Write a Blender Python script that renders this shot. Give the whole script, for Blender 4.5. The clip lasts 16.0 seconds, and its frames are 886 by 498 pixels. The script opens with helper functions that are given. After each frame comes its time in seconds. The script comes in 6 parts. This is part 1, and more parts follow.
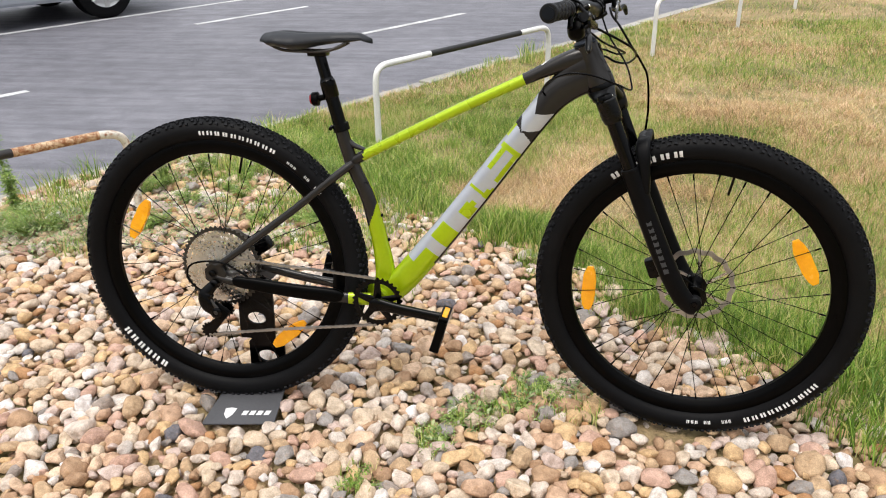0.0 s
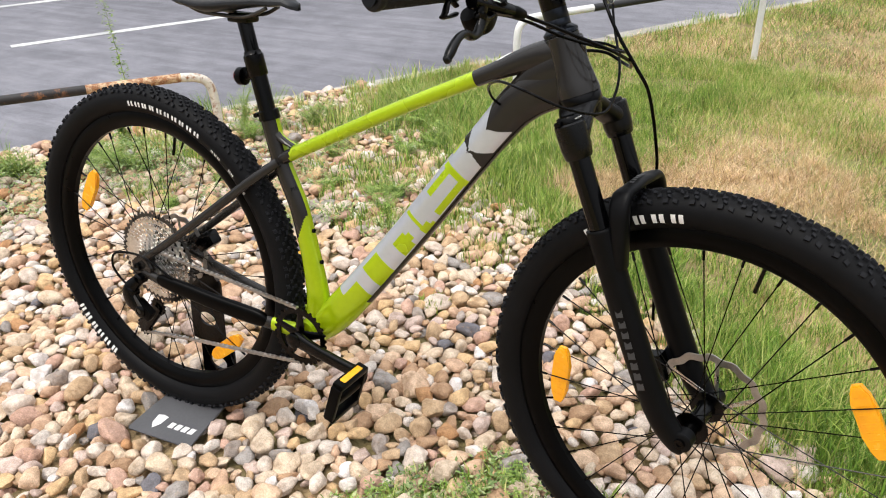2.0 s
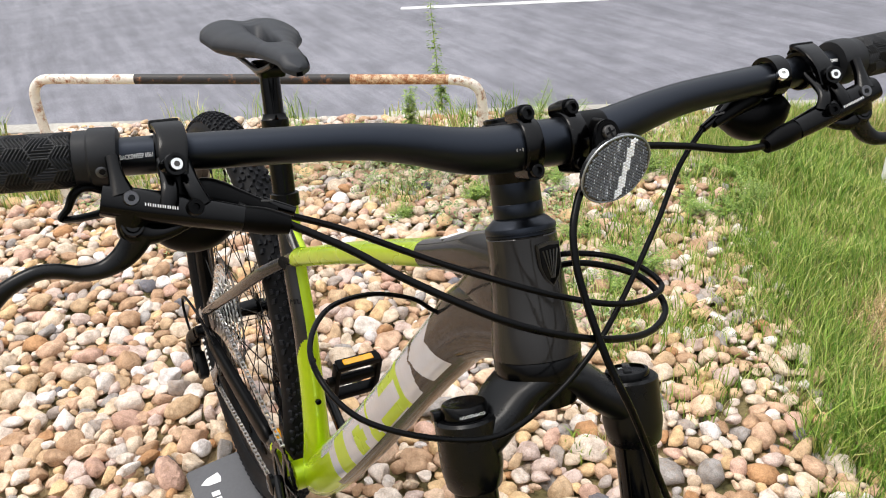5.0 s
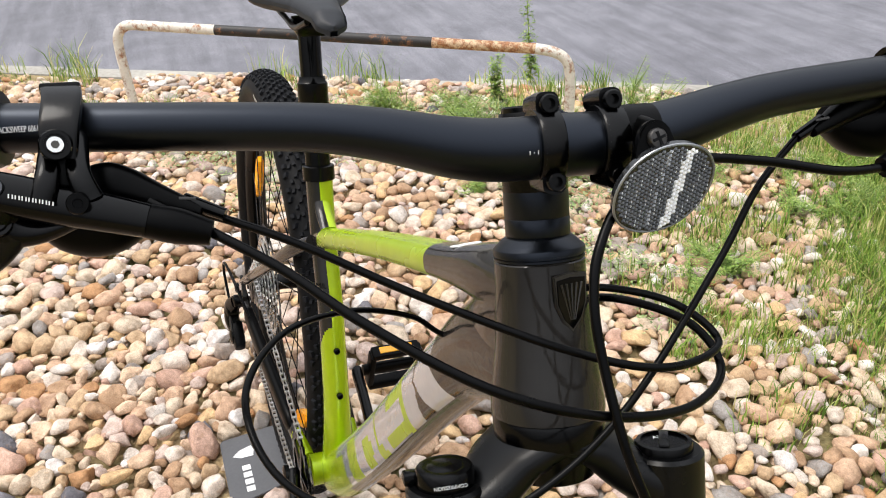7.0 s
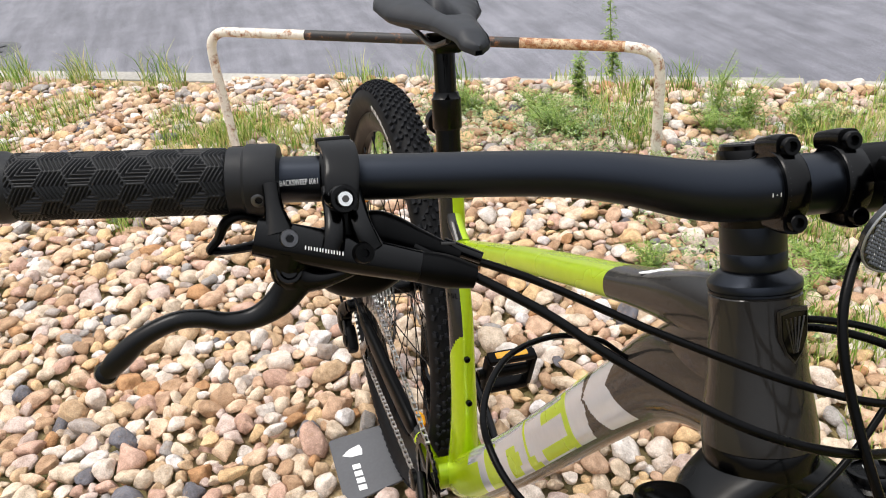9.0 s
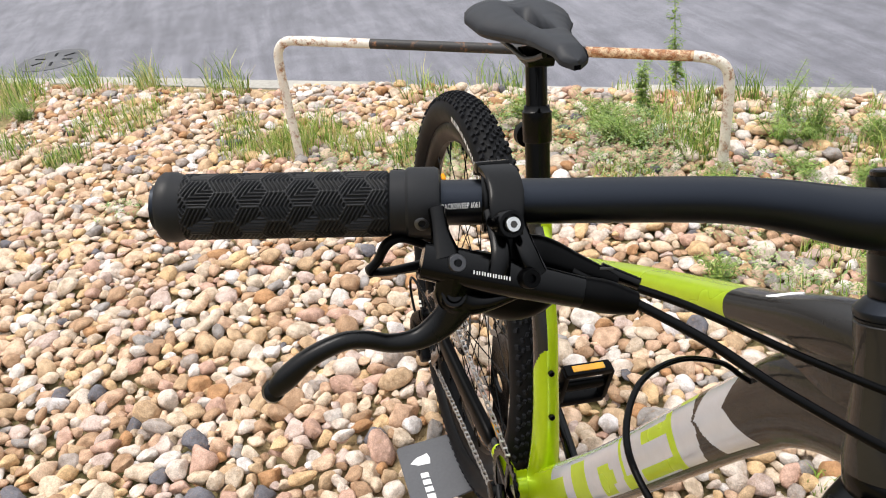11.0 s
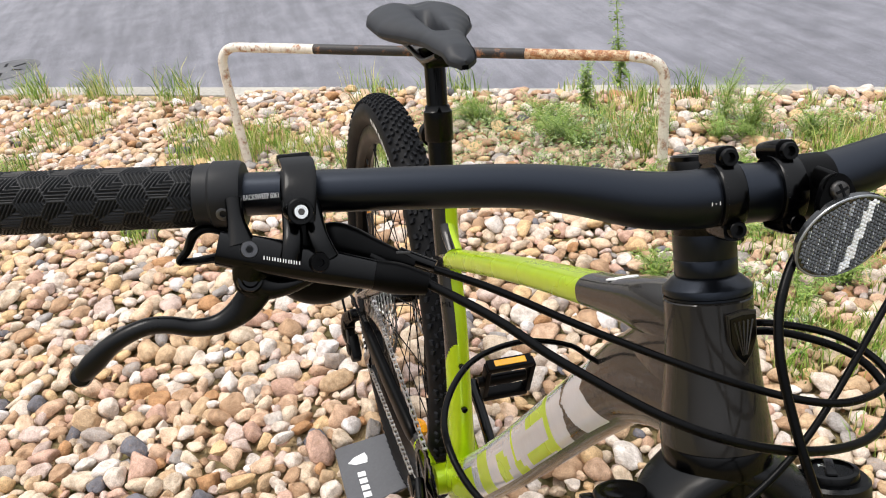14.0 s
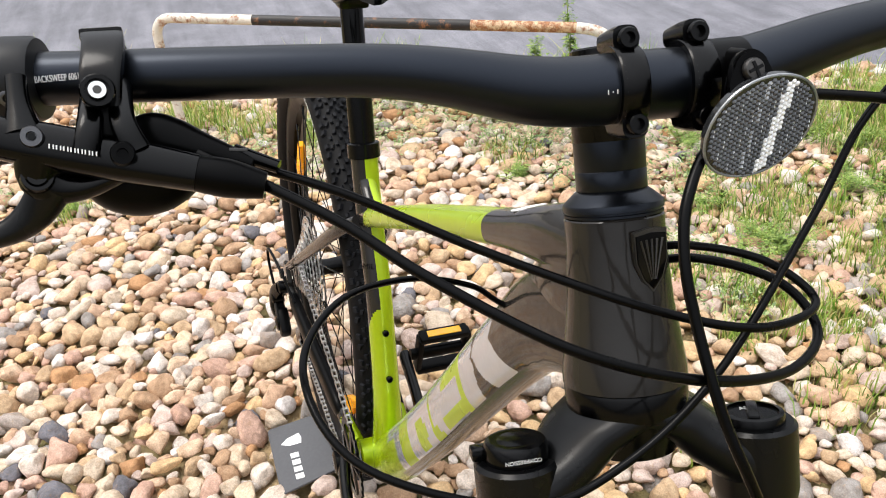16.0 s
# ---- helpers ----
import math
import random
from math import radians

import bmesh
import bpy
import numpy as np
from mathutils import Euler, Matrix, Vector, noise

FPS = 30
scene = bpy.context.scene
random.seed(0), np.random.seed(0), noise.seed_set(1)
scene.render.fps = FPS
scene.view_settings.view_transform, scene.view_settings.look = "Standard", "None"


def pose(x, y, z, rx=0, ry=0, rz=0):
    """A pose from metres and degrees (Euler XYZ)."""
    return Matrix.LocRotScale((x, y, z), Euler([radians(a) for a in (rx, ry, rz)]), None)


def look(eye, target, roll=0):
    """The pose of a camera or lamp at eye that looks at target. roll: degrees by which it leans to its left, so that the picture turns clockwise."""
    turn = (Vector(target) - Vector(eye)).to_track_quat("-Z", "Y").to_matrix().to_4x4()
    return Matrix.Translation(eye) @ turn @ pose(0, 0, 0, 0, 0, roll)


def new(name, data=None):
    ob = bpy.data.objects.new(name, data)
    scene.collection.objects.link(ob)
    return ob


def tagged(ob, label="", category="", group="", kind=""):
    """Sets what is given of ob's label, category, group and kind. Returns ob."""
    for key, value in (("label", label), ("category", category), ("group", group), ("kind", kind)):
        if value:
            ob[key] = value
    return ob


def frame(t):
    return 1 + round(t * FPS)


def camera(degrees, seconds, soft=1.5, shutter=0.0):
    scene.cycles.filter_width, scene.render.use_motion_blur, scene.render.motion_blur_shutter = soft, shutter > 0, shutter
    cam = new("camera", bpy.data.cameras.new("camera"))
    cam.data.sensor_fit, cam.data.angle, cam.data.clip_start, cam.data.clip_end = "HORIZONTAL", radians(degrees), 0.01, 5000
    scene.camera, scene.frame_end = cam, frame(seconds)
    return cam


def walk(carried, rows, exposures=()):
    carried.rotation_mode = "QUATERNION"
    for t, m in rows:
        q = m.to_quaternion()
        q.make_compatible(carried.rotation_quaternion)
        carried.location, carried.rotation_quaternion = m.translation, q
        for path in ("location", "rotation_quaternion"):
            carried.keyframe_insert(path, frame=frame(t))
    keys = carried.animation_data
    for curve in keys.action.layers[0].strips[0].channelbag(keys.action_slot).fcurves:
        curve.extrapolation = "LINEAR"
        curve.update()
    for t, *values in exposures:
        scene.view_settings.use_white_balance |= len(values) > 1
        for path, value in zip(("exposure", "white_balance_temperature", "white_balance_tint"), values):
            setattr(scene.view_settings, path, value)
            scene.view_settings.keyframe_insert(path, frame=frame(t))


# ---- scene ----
cam = camera(58.9, 16.0, soft=1.05)
METRES, EYE, TILT, LEAN, TURN = 2.182, 1.052, -18.5, 0.0, 8.9
ROWS = [
    (0.0, 0.0, 0.0, 0.0, 0.0, 0.0, -0.0),
    (0.5, 0.091, 0.0687, 0.0416, 5.41, -1.23, -2.52),
    (1.0, 0.1599, 0.131, 0.0665, 10.4, -2.47, -4.79),
    (1.5, 0.2047, 0.1948, 0.0837, 14.37, -4.07, -6.24),
    (2.0, 0.248, 0.2562, 0.1048, 18.4, -5.71, -7.66),
    (2.5, 0.309, 0.3183, 0.1289, 22.61, -7.24, -9.17),
    (3.0, 0.3344, 0.3719, 0.154, 27.59, -8.61, -10.91),
    (3.5, 0.3325, 0.4345, 0.1889, 33.34, -10.08, -12.72),
    (4.0, 0.322, 0.4884, 0.2151, 39.64, -11.65, -14.15),
    (4.5, 0.3172, 0.5445, 0.2406, 45.93, -13.34, -15.54),
    (7.0, 0.279, 0.6428, 0.2628, 58.36, -20.07, -19.77),
    (7.5, 0.2784, 0.6401, 0.2631, 58.96, -20.54, -19.51),
    (8.0, 0.2741, 0.6294, 0.2628, 59.88, -20.96, -18.99),
    (8.5, 0.2678, 0.6157, 0.2634, 61.11, -21.47, -18.41),
    (9.0, 0.2606, 0.6033, 0.2615, 62.56, -21.97, -18.0),
    (9.5, 0.2528, 0.5933, 0.2592, 63.94, -22.4, -17.77),
    (10.0, 0.248, 0.5856, 0.258, 65.08, -22.7, -17.66),
    (12.5, 0.2574, 0.5789, 0.2571, 66.39, -22.62, -17.62),
    (13.0, 0.2638, 0.5891, 0.2613, 65.73, -22.31, -17.45),
    (13.5, 0.27, 0.5987, 0.2646, 64.74, -21.93, -17.21),
    (14.0, 0.2748, 0.6104, 0.2693, 63.64, -21.58, -17.06),
    (14.5, 0.2759, 0.6195, 0.2712, 62.6, -21.32, -17.09),
    (15.0, 0.2745, 0.6249, 0.2678, 61.72, -21.19, -17.32),
    (15.5, 0.2727, 0.6354, 0.2588, 61.11, -21.24, -17.59),
    (16.0, 0.269, 0.6463, 0.2491, 60.69, -21.43, -17.74),
]
walk(cam, [(t, pose(0, 0, 0, -7) @ pose(0.8459, -1.7877, EYE, TILT, LEAN, TURN) @ pose(METRES * x, METRES * y, METRES * z, 90 + pitch, roll, yaw)) for t, x, y, z, yaw, pitch, roll in ROWS],
     exposures=[(0.0, 0.30), (1.5, 0.40), (3.5, 0.52), (4.7, 0.52), (7.0, 0.46), (14.5, 0.46), (16.0, 0.58)])

# ---- light: an overcast day ----
world = bpy.data.worlds.new("overcast_sky")
scene.world = world
world.use_nodes = True
wn = world.node_tree
sky = wn.nodes.new("ShaderNodeTexSky")
sky.sky_type = 'NISHITA'
sky.sun_disc = False
sky.sun_elevation, sky.sun_rotation = radians(58), radians(200)
sky.air_density, sky.dust_density, sky.ozone_density = 1.0, 6.0, 1.0
pale = wn.nodes.new("ShaderNodeMixRGB")
pale.inputs[0].default_value = 0.75
pale.inputs[2].default_value = (10.0, 10.2, 10.6, 1)
wn.links.new(sky.outputs[0], pale.inputs[1])
up_tc, up_xyz, up_map = wn.nodes.new("ShaderNodeTexCoord"), wn.nodes.new("ShaderNodeSeparateXYZ"), wn.nodes.new("ShaderNodeMapRange")
up_map.inputs["From Min"].default_value, up_map.inputs["From Max"].default_value = 0.0, 1.0
up_map.inputs["To Min"].default_value, up_map.inputs["To Max"].default_value = 0.14, 1.55
wn.links.new(up_tc.outputs["Generated"], up_xyz.inputs[0])
wn.links.new(up_xyz.outputs[2], up_map.inputs["Value"])
cloud = wn.nodes.new("ShaderNodeMixRGB")
cloud.blend_type = 'MULTIPLY'
cloud.inputs[0].default_value = 1.0
wn.links.new(pale.outputs[0], cloud.inputs[1])
wn.links.new(up_map.outputs[0], cloud.inputs[2])
wn.links.new(cloud.outputs[0], wn.nodes["Background"].inputs[0])
wn.nodes["Background"].inputs[1].default_value = 0.125
sun = new("sun", bpy.data.lights.new("sun", 'SUN'))
sun.data.energy, sun.data.angle, sun.data.color = 1.3, radians(25), (1.0, 0.96, 0.9)
sun.matrix_world = look((0, 0, 5), (0.0 + 1.0, 5.0 * 0.35, 0.0))


# ---- materials ----
def node_mat(name):
    m = bpy.data.materials.new(name)
    m.use_nodes = True
    return m, m.node_tree, m.node_tree.nodes["Principled BSDF"]


def noise_tex(nt, scale, detail=4.0, coord="Object", rough=0.6):
    tc = nt.nodes.new("ShaderNodeTexCoord")
    n = nt.nodes.new("ShaderNodeTexNoise")
    n.inputs["Scale"].default_value, n.inputs["Detail"].default_value, n.inputs["Roughness"].default_value = scale, detail, rough
    nt.links.new(tc.outputs[coord], n.inputs["Vector"])
    return n


def ramp(nt, src, stops, mode='LINEAR'):
    r = nt.nodes.new("ShaderNodeValToRGB")
    r.color_ramp.interpolation = mode
    while len(r.color_ramp.elements) < len(stops):
        r.color_ramp.elements.new(0.5)
    for el, (p, c) in zip(r.color_ramp.elements, stops):
        el.position, el.color = p, (*c, 1)
    nt.links.new(src, r.inputs[0])
    return r.outputs[0]


def mix(nt, a, b, fac, mode='MIX'):
    m = nt.nodes.new("ShaderNodeMixRGB")
    m.blend_type = mode
    for i, v in ((0, fac), (1, a), (2, b)):
        if hasattr(v, "links"):
            nt.links.new(v, m.inputs[i])
        elif i == 0:
            m.inputs[0].default_value = v
        else:
            m.inputs[i].default_value = (*v, 1)
    return m.outputs[0]


def bump(nt, bsdf, height, strength, dist):
    b = nt.nodes.new("ShaderNodeBump")
    b.inputs["Strength"].default_value, b.inputs["Distance"].default_value = strength, dist
    nt.links.new(height, b.inputs["Height"])
    nt.links.new(b.outputs[0], bsdf.inputs["Normal"])
    nt.links.new(b.outputs[0], bsdf.inputs["Coat Normal"])


def surface(name, colour, rough=0.5, metal=0.0, vary=0.15, scale=60.0, bumps=0.1, dist=0.0005, coat=0.0, spec=0.5):
    """A plain material with blotches at two scales and a fine relief."""
    m, nt, b = node_mat(name)
    big, fine = noise_tex(nt, scale * 0.12), noise_tex(nt, scale * 4, 3)
    dark = tuple(c * (1 - vary) for c in colour)
    light = tuple(min(1, c * (1 + vary)) for c in colour)
    col = ramp(nt, big.outputs[0], [(0.3, dark), (0.7, light)])
    col = mix(nt, col, ramp(nt, fine.outputs[0], [(0.35, (0.8, 0.8, 0.8)), (0.65, (1.15, 1.15, 1.15))]), min(1.0, vary * 2), 'MULTIPLY')
    nt.links.new(col, b.inputs["Base Color"])
    rr = ramp(nt, big.outputs[0], [(0.3, (rough * 0.85,) * 3), (0.7, (min(1, rough * 1.15),) * 3)])
    nt.links.new(rr, b.inputs["Roughness"])
    b.inputs["Metallic"].default_value = metal
    b.inputs["Coat Weight"].default_value = coat
    b.inputs["Coat Roughness"].default_value = 0.04
    b.inputs["Specular IOR Level"].default_value = spec
    if bumps:
        bump(nt, b, fine.outputs[0], bumps, dist)
    return m


GREY = surface("grey_frame_paint", (0.0160, 0.0145, 0.0132), 0.20, 0.0, 0.08, 20, 0.28, 0.0008, coat=0.42, spec=0.14)
LIME = surface("lime_frame_paint", (0.36, 0.50, 0.004), 0.26, 0.35, 0.08, 30, 0.0, coat=0.22)
SILVER = surface("pale_frame_paint", (0.50, 0.53, 0.58), 0.15, 0.45, 0.06, 20, 0.28, 0.0008, coat=0.6)
MATT_BLACK = surface("matt_black_alloy", (0.0004, 0.0005, 0.0008), 0.34, 0.0, 0.15, 200, 0.06, 0.0002, spec=0.39)
MATT_BLACK.node_tree.nodes["Principled BSDF"].inputs["Specular Tint"].default_value = (0.70, 0.80, 1.0, 1)
SATIN_BLACK = surface("satin_black_parts", (0.0004, 0.0004, 0.0005), 0.19, 0.0, 0.15, 150, 0.03, 0.0002, spec=0.18)
FORK_BLACK = surface("fork_casting_black", (0.0020, 0.0021, 0.0025), 0.40, 0.0, 0.15, 200, 0.10, 0.0002, spec=0.11)
CROWN_BLACK = surface("satin_crown_black", (0.0011, 0.0012, 0.0014), 0.28, 0.0, 0.15, 200, 0.08, 0.0002, spec=0.24)
CHAIN_STEEL = surface("oily_chain_steel", (0.42, 0.41, 0.40), 0.34, 0.95, 0.3, 200, 0.1, 0.0002)
BOLT_GREY = surface("dark_bolt_steel", (0.10, 0.10, 0.105), 0.30, 0.9, 0.2, 200, 0.05, 0.0001)
GLOSS_BLACK = surface("gloss_black_stanchion", (0.0010, 0.0010, 0.0012), 0.10, 0.0, 0.1, 100, 0.0, spec=0.2)
PLASTIC = surface("black_plastic", (0.0008, 0.0008, 0.0009), 0.32, 0.0, 0.15, 200, 0.1, 0.0002, spec=0.07)
RUBBER = surface("black_tyre_rubber", (0.0050, 0.0051, 0.0056), 0.50, 0.0, 0.25, 60, 0.3, 0.0004, spec=0.08)
GRIP_RUBBER = surface("black_grip_rubber", (0.0085, 0.0088, 0.0098), 0.46, 0.0, 0.2, 150, 0.1, 0.0002, spec=0.24)
TREAD = surface("tread_rubber", (0.0105, 0.0110, 0.0128), 0.60, 0.0, 0.35, 60, 0.3, 0.0004, spec=0.10)
SADDLE_SKIN = surface("black_saddle_cover", (0.0165, 0.0180, 0.0215), 0.46, 0.0, 0.12, 90, 0.25, 0.0002, spec=0.26)
CABLE = surface("black_cable_housing", (0.0009, 0.0009, 0.0010), 0.26, 0.0, 0.1, 200, 0.05, 0.0001, spec=0.10)
STEEL = surface("bare_steel", (0.66, 0.65, 0.63), 0.28, 1.0, 0.25, 200, 0.1, 0.0002)
DARK_STEEL = surface("dark_steel", (0.07, 0.067, 0.064), 0.35, 0.9, 0.25, 200, 0.1, 0.0002)
CHROME = surface("polished_bolt", (0.8, 0.8, 0.78), 0.18, 1.0, 0.05, 200, 0.0)
WHITE_PRINT = surface("white_print", (0.70, 0.70, 0.69), 0.5, 0.0, 0.08, 300, 0.05, 0.0001)
PALE_PRINT = surface("grey_print", (0.030, 0.030, 0.032), 0.45, 0.0, 0.1, 300, 0.05, 0.0001)
RED = surface("red_lens", (0.35, 0.01, 0.015), 0.2, 0.0, 0.1, 100, 0.0, coat=0.5)
AMBER = surface("amber_reflector", (1.0, 0.40, 0.006), 0.25, 0.0, 0.12, 300, 0.4, 0.0006, coat=0.3)
AMBER.node_tree.nodes["Principled BSDF"].inputs["Subsurface Weight"].default_value = 0.15
STAND_GREY = surface("grey_stand_paint", (0.075, 0.075, 0.08), 0.42, 0.1, 0.15, 40, 0.1, 0.0003)


def asphalt():
    m, nt, b = node_mat("worn_asphalt")
    big, mid, fine = noise_tex(nt, 0.35, 5), noise_tex(nt, 6, 6), noise_tex(nt, 160, 3)
    col = ramp(nt, big.outputs[0], [(0.3, (0.128, 0.126, 0.143)), (0.7, (0.186, 0.184, 0.206))])
    col = mix(nt, col, ramp(nt, mid.outputs[0], [(0.35, (0.75, 0.75, 0.76)), (0.65, (1.2, 1.2, 1.2))]), 0.7, 'MULTIPLY')
    col = mix(nt, col, ramp(nt, fine.outputs[0], [(0.35, (0.6, 0.6, 0.6)), (0.68, (1.35, 1.35, 1.35))]), 0.6, 'MULTIPLY')
    tc, mp, streak = nt.nodes.new("ShaderNodeTexCoord"), nt.nodes.new("ShaderNodeMapping"), nt.nodes.new("ShaderNodeTexNoise")
    mp.inputs["Rotation"].default_value = (0, 0, -0.997)
    mp.inputs["Scale"].default_value = (0.5, 4.5, 1)
    streak.inputs["Scale"].default_value, streak.inputs["Detail"].default_value, streak.inputs["Roughness"].default_value = 2.2, 8, 0.7
    nt.links.new(tc.outputs["Object"], mp.inputs["Vector"])
    nt.links.new(mp.outputs[0], streak.inputs["Vector"])
    col = mix(nt, col, ramp(nt, streak.outputs[0], [(0.34, (0.62, 0.62, 0.64)), (0.62, (1.16, 1.16, 1.16))]), 0.85, 'MULTIPLY')
    nt.links.new(col, b.inputs["Base Color"])
    b.inputs["Roughness"].default_value = 0.55
    bump(nt, b, fine.outputs[0], 0.5, 0.004)
    return m


def soil():
    m, nt, b = node_mat("dry_soil")
    big, fine = noise_tex(nt, 1.6, 6), noise_tex(nt, 60, 5)
    col = ramp(nt, big.outputs[0], [(0.35, (0.15, 0.145, 0.05)), (0.5, (0.28, 0.22, 0.10)), (0.66, (0.44, 0.31, 0.17))])
    col = mix(nt, col, ramp(nt, fine.outputs[0], [(0.3, (0.55, 0.55, 0.55)), (0.7, (1.3, 1.3, 1.3))]), 0.8, 'MULTIPLY')
    nt.links.new(col, b.inputs["Base Color"])
    b.inputs["Roughness"].default_value = 0.95
    bump(nt, b, fine.outputs[0], 0.8, 0.02)
    return m


def stone_mat(name, island):
    m, nt, b = node_mat(name)
    src = nt.nodes.new("ShaderNodeNewGeometry").outputs["Random Per Island"] if island else nt.nodes.new("ShaderNodeObjectInfo").outputs["Random"]
    pal = ramp(nt, src, [(0.0, (0.58, 0.42, 0.26)), (0.10, (0.67, 0.56, 0.43)), (0.19, (0.47, 0.31, 0.19)), (0.27, (0.73, 0.64, 0.55)),
                         (0.36, (0.60, 0.41, 0.28)), (0.44, (0.69, 0.49, 0.27)), (0.52, (0.74, 0.69, 0.63)), (0.59, (0.60, 0.40, 0.31)),
                         (0.66, (0.35, 0.33, 0.31)), (0.69, (0.73, 0.54, 0.38)), (0.77, (0.48, 0.27, 0.13)), (0.80, (0.61, 0.49, 0.43)),
                         (0.86, (0.16, 0.16, 0.18)), (0.875, (0.71, 0.58, 0.43)), (0.95, (0.41, 0.36, 0.32)), (0.97, (0.80, 0.77, 0.75))], 'CONSTANT')
    unit = 1.0 if island else 0.026
    blot, vein, fine = noise_tex(nt, 38 * unit, 5), noise_tex(nt, 110 * unit, 5), noise_tex(nt, 360 * unit, 4)
    col = mix(nt, pal, ramp(nt, blot.outputs[0], [(0.33, (0.50, 0.42, 0.36)), (0.6, (1.08, 1.04, 1.02))]), 0.75, 'MULTIPLY')
    col = mix(nt, col, (0.42, 0.24, 0.10), ramp(nt, vein.outputs[0], [(0.56, (0, 0, 0)), (0.72, (0.4, 0.4, 0.4))]))
    col = mix(nt, col, ramp(nt, fine.outputs[0], [(0.36, (0.62, 0.62, 0.62)), (0.62, (1.16, 1.16, 1.16))]), 0.55, 'MULTIPLY')
    nt.links.new(col, b.inputs["Base Color"])
    b.inputs["Roughness"].default_value = 0.72
    b.inputs["Specular IOR Level"].default_value = 0.3
    bump(nt, b, vein.outputs[0], 0.9, 0.006)
    return m


def leaf_mat(name, stops, trans=0.25):
    m, nt, b = node_mat(name)
    src = nt.nodes.new("ShaderNodeNewGeometry").outputs["Random Per Island"]
    patch = noise_tex(nt, 1.4, 4)
    add = nt.nodes.new("ShaderNodeMath")
    add.operation = 'MULTIPLY_ADD'
    add.inputs[1].default_value = 0.95
    nt.links.new(src, add.inputs[0])
    sub = nt.nodes.new("ShaderNodeMath")
    sub.operation = 'MULTIPLY_ADD'
    sub.inputs[1].default_value, sub.inputs[2].default_value = 1.3, -0.65
    nt.links.new(patch.outputs[0], sub.inputs[0])
    nt.links.new(sub.outputs[0], add.inputs[2])
    nt.links.new(ramp(nt, add.outputs[0], stops), b.inputs["Base Color"])
    b.inputs["Roughness"].default_value = 0.6
    b.inputs["Transmission Weight"].default_value = 0.0
    b.inputs["Subsurface Weight"].default_value = trans
    b.inputs["Subsurface Radius"].default_value = (0.004, 0.006, 0.002)
    return m


def rail_mat(name, base, rust, scale=22):
    m, nt, b = node_mat(name)
    spots, fine = noise_tex(nt, scale, 8, rough=0.75), noise_tex(nt, 200, 4)
    f = ramp(nt, spots.outputs[0], [(rust - 0.06, (0, 0, 0)), (rust + 0.08, (1, 1, 1))])
    col = mix(nt, base, ramp(nt, fine.outputs[0], [(0.3, (0.16, 0.05, 0.02)), (0.7, (0.42, 0.18, 0.06))]), f)
    col = mix(nt, col, ramp(nt, fine.outputs[0], [(0.3, (0.8, 0.8, 0.78)), (0.7, (1.1, 1.1, 1.1))]), 0.5, 'MULTIPLY')
    nt.links.new(col, b.inputs["Base Color"])
    b.inputs["Roughness"].default_value = 0.55
    bump(nt, b, spots.outputs[0], 0.3, 0.003)
    return m


ASPHALT, SOIL, CONCRETE = asphalt(), soil(), surface("pale_concrete", (0.36, 0.34, 0.30), 0.9, 0, 0.3, 12, 0.6, 0.004)
STONE_STUFF, STONE_ONE = stone_mat("mixed_pebbles", True), stone_mat("single_pebble", False)
GRASS = leaf_mat("lawn_grass", [(0.05, (0.085, 0.17, 0.018)), (0.35, (0.20, 0.35, 0.040)), (0.62, (0.38, 0.49, 0.10)), (0.95, (0.66, 0.57, 0.27))])
STRAW = leaf_mat("straw_grass", [(0.05, (0.19, 0.12, 0.045)), (0.35, (0.50, 0.35, 0.16)), (0.65, (0.74, 0.53, 0.29)), (0.95, (0.80, 0.64, 0.42))])
WEED = leaf_mat("weed_leaf", [(0.1, (0.11, 0.19, 0.03)), (0.5, (0.20, 0.31, 0.05)), (0.9, (0.36, 0.44, 0.11))])
SAGE = leaf_mat("creeping_leaf", [(0.05, (0.07, 0.12, 0.03)), (0.45, (0.19, 0.28, 0.08)), (0.95, (0.42, 0.46, 0.22))])
WHITE_RAIL, BLACK_RAIL = rail_mat("white_rail_paint", (0.74, 0.74, 0.73), 0.68), rail_mat("black_rail_paint", (0.012, 0.012, 0.013), 0.70)
RUST_WHITE, RUST_BLACK = rail_mat("rusty_white_paint", (0.72, 0.67, 0.58), 0.56, 30), rail_mat("rusty_black_paint", (0.015, 0.013, 0.012), 0.60)
ROAD_PAINT = surface("road_paint", (0.50, 0.50, 0.50), 0.7, 0, 0.3, 30, 0.4, 0.002)


# ---- mesh helpers ----
def link_mesh(name, bm, material, parent=None, label="", sharp=40, smooth=True):
    me = bpy.data.meshes.new(name)
    bmesh.ops.recalc_face_normals(bm, faces=bm.faces)
    bm.to_mesh(me)
    bm.free()
    for m in (material if isinstance(material, (list, tuple)) else [material]):
        me.materials.append(m)
    if smooth:
        me.polygons.foreach_set("use_smooth", [True] * len(me.polygons))
        me.set_sharp_from_angle(angle=radians(sharp))
    ob = new(name, me)
    if parent is not None:
        ob.parent = parent
    if label:
        tagged(ob, label)
    return ob


def part(name, bm, material, parent, label="", sharp=40, m=None):
    """One mesh under a thing or a part. Meshes are written in the thing's own axes; m moves them there."""
    if m is not None:
        bmesh.ops.transform(bm, matrix=m, verts=bm.verts)
    return link_mesh(name, bm, material, parent, label, sharp)


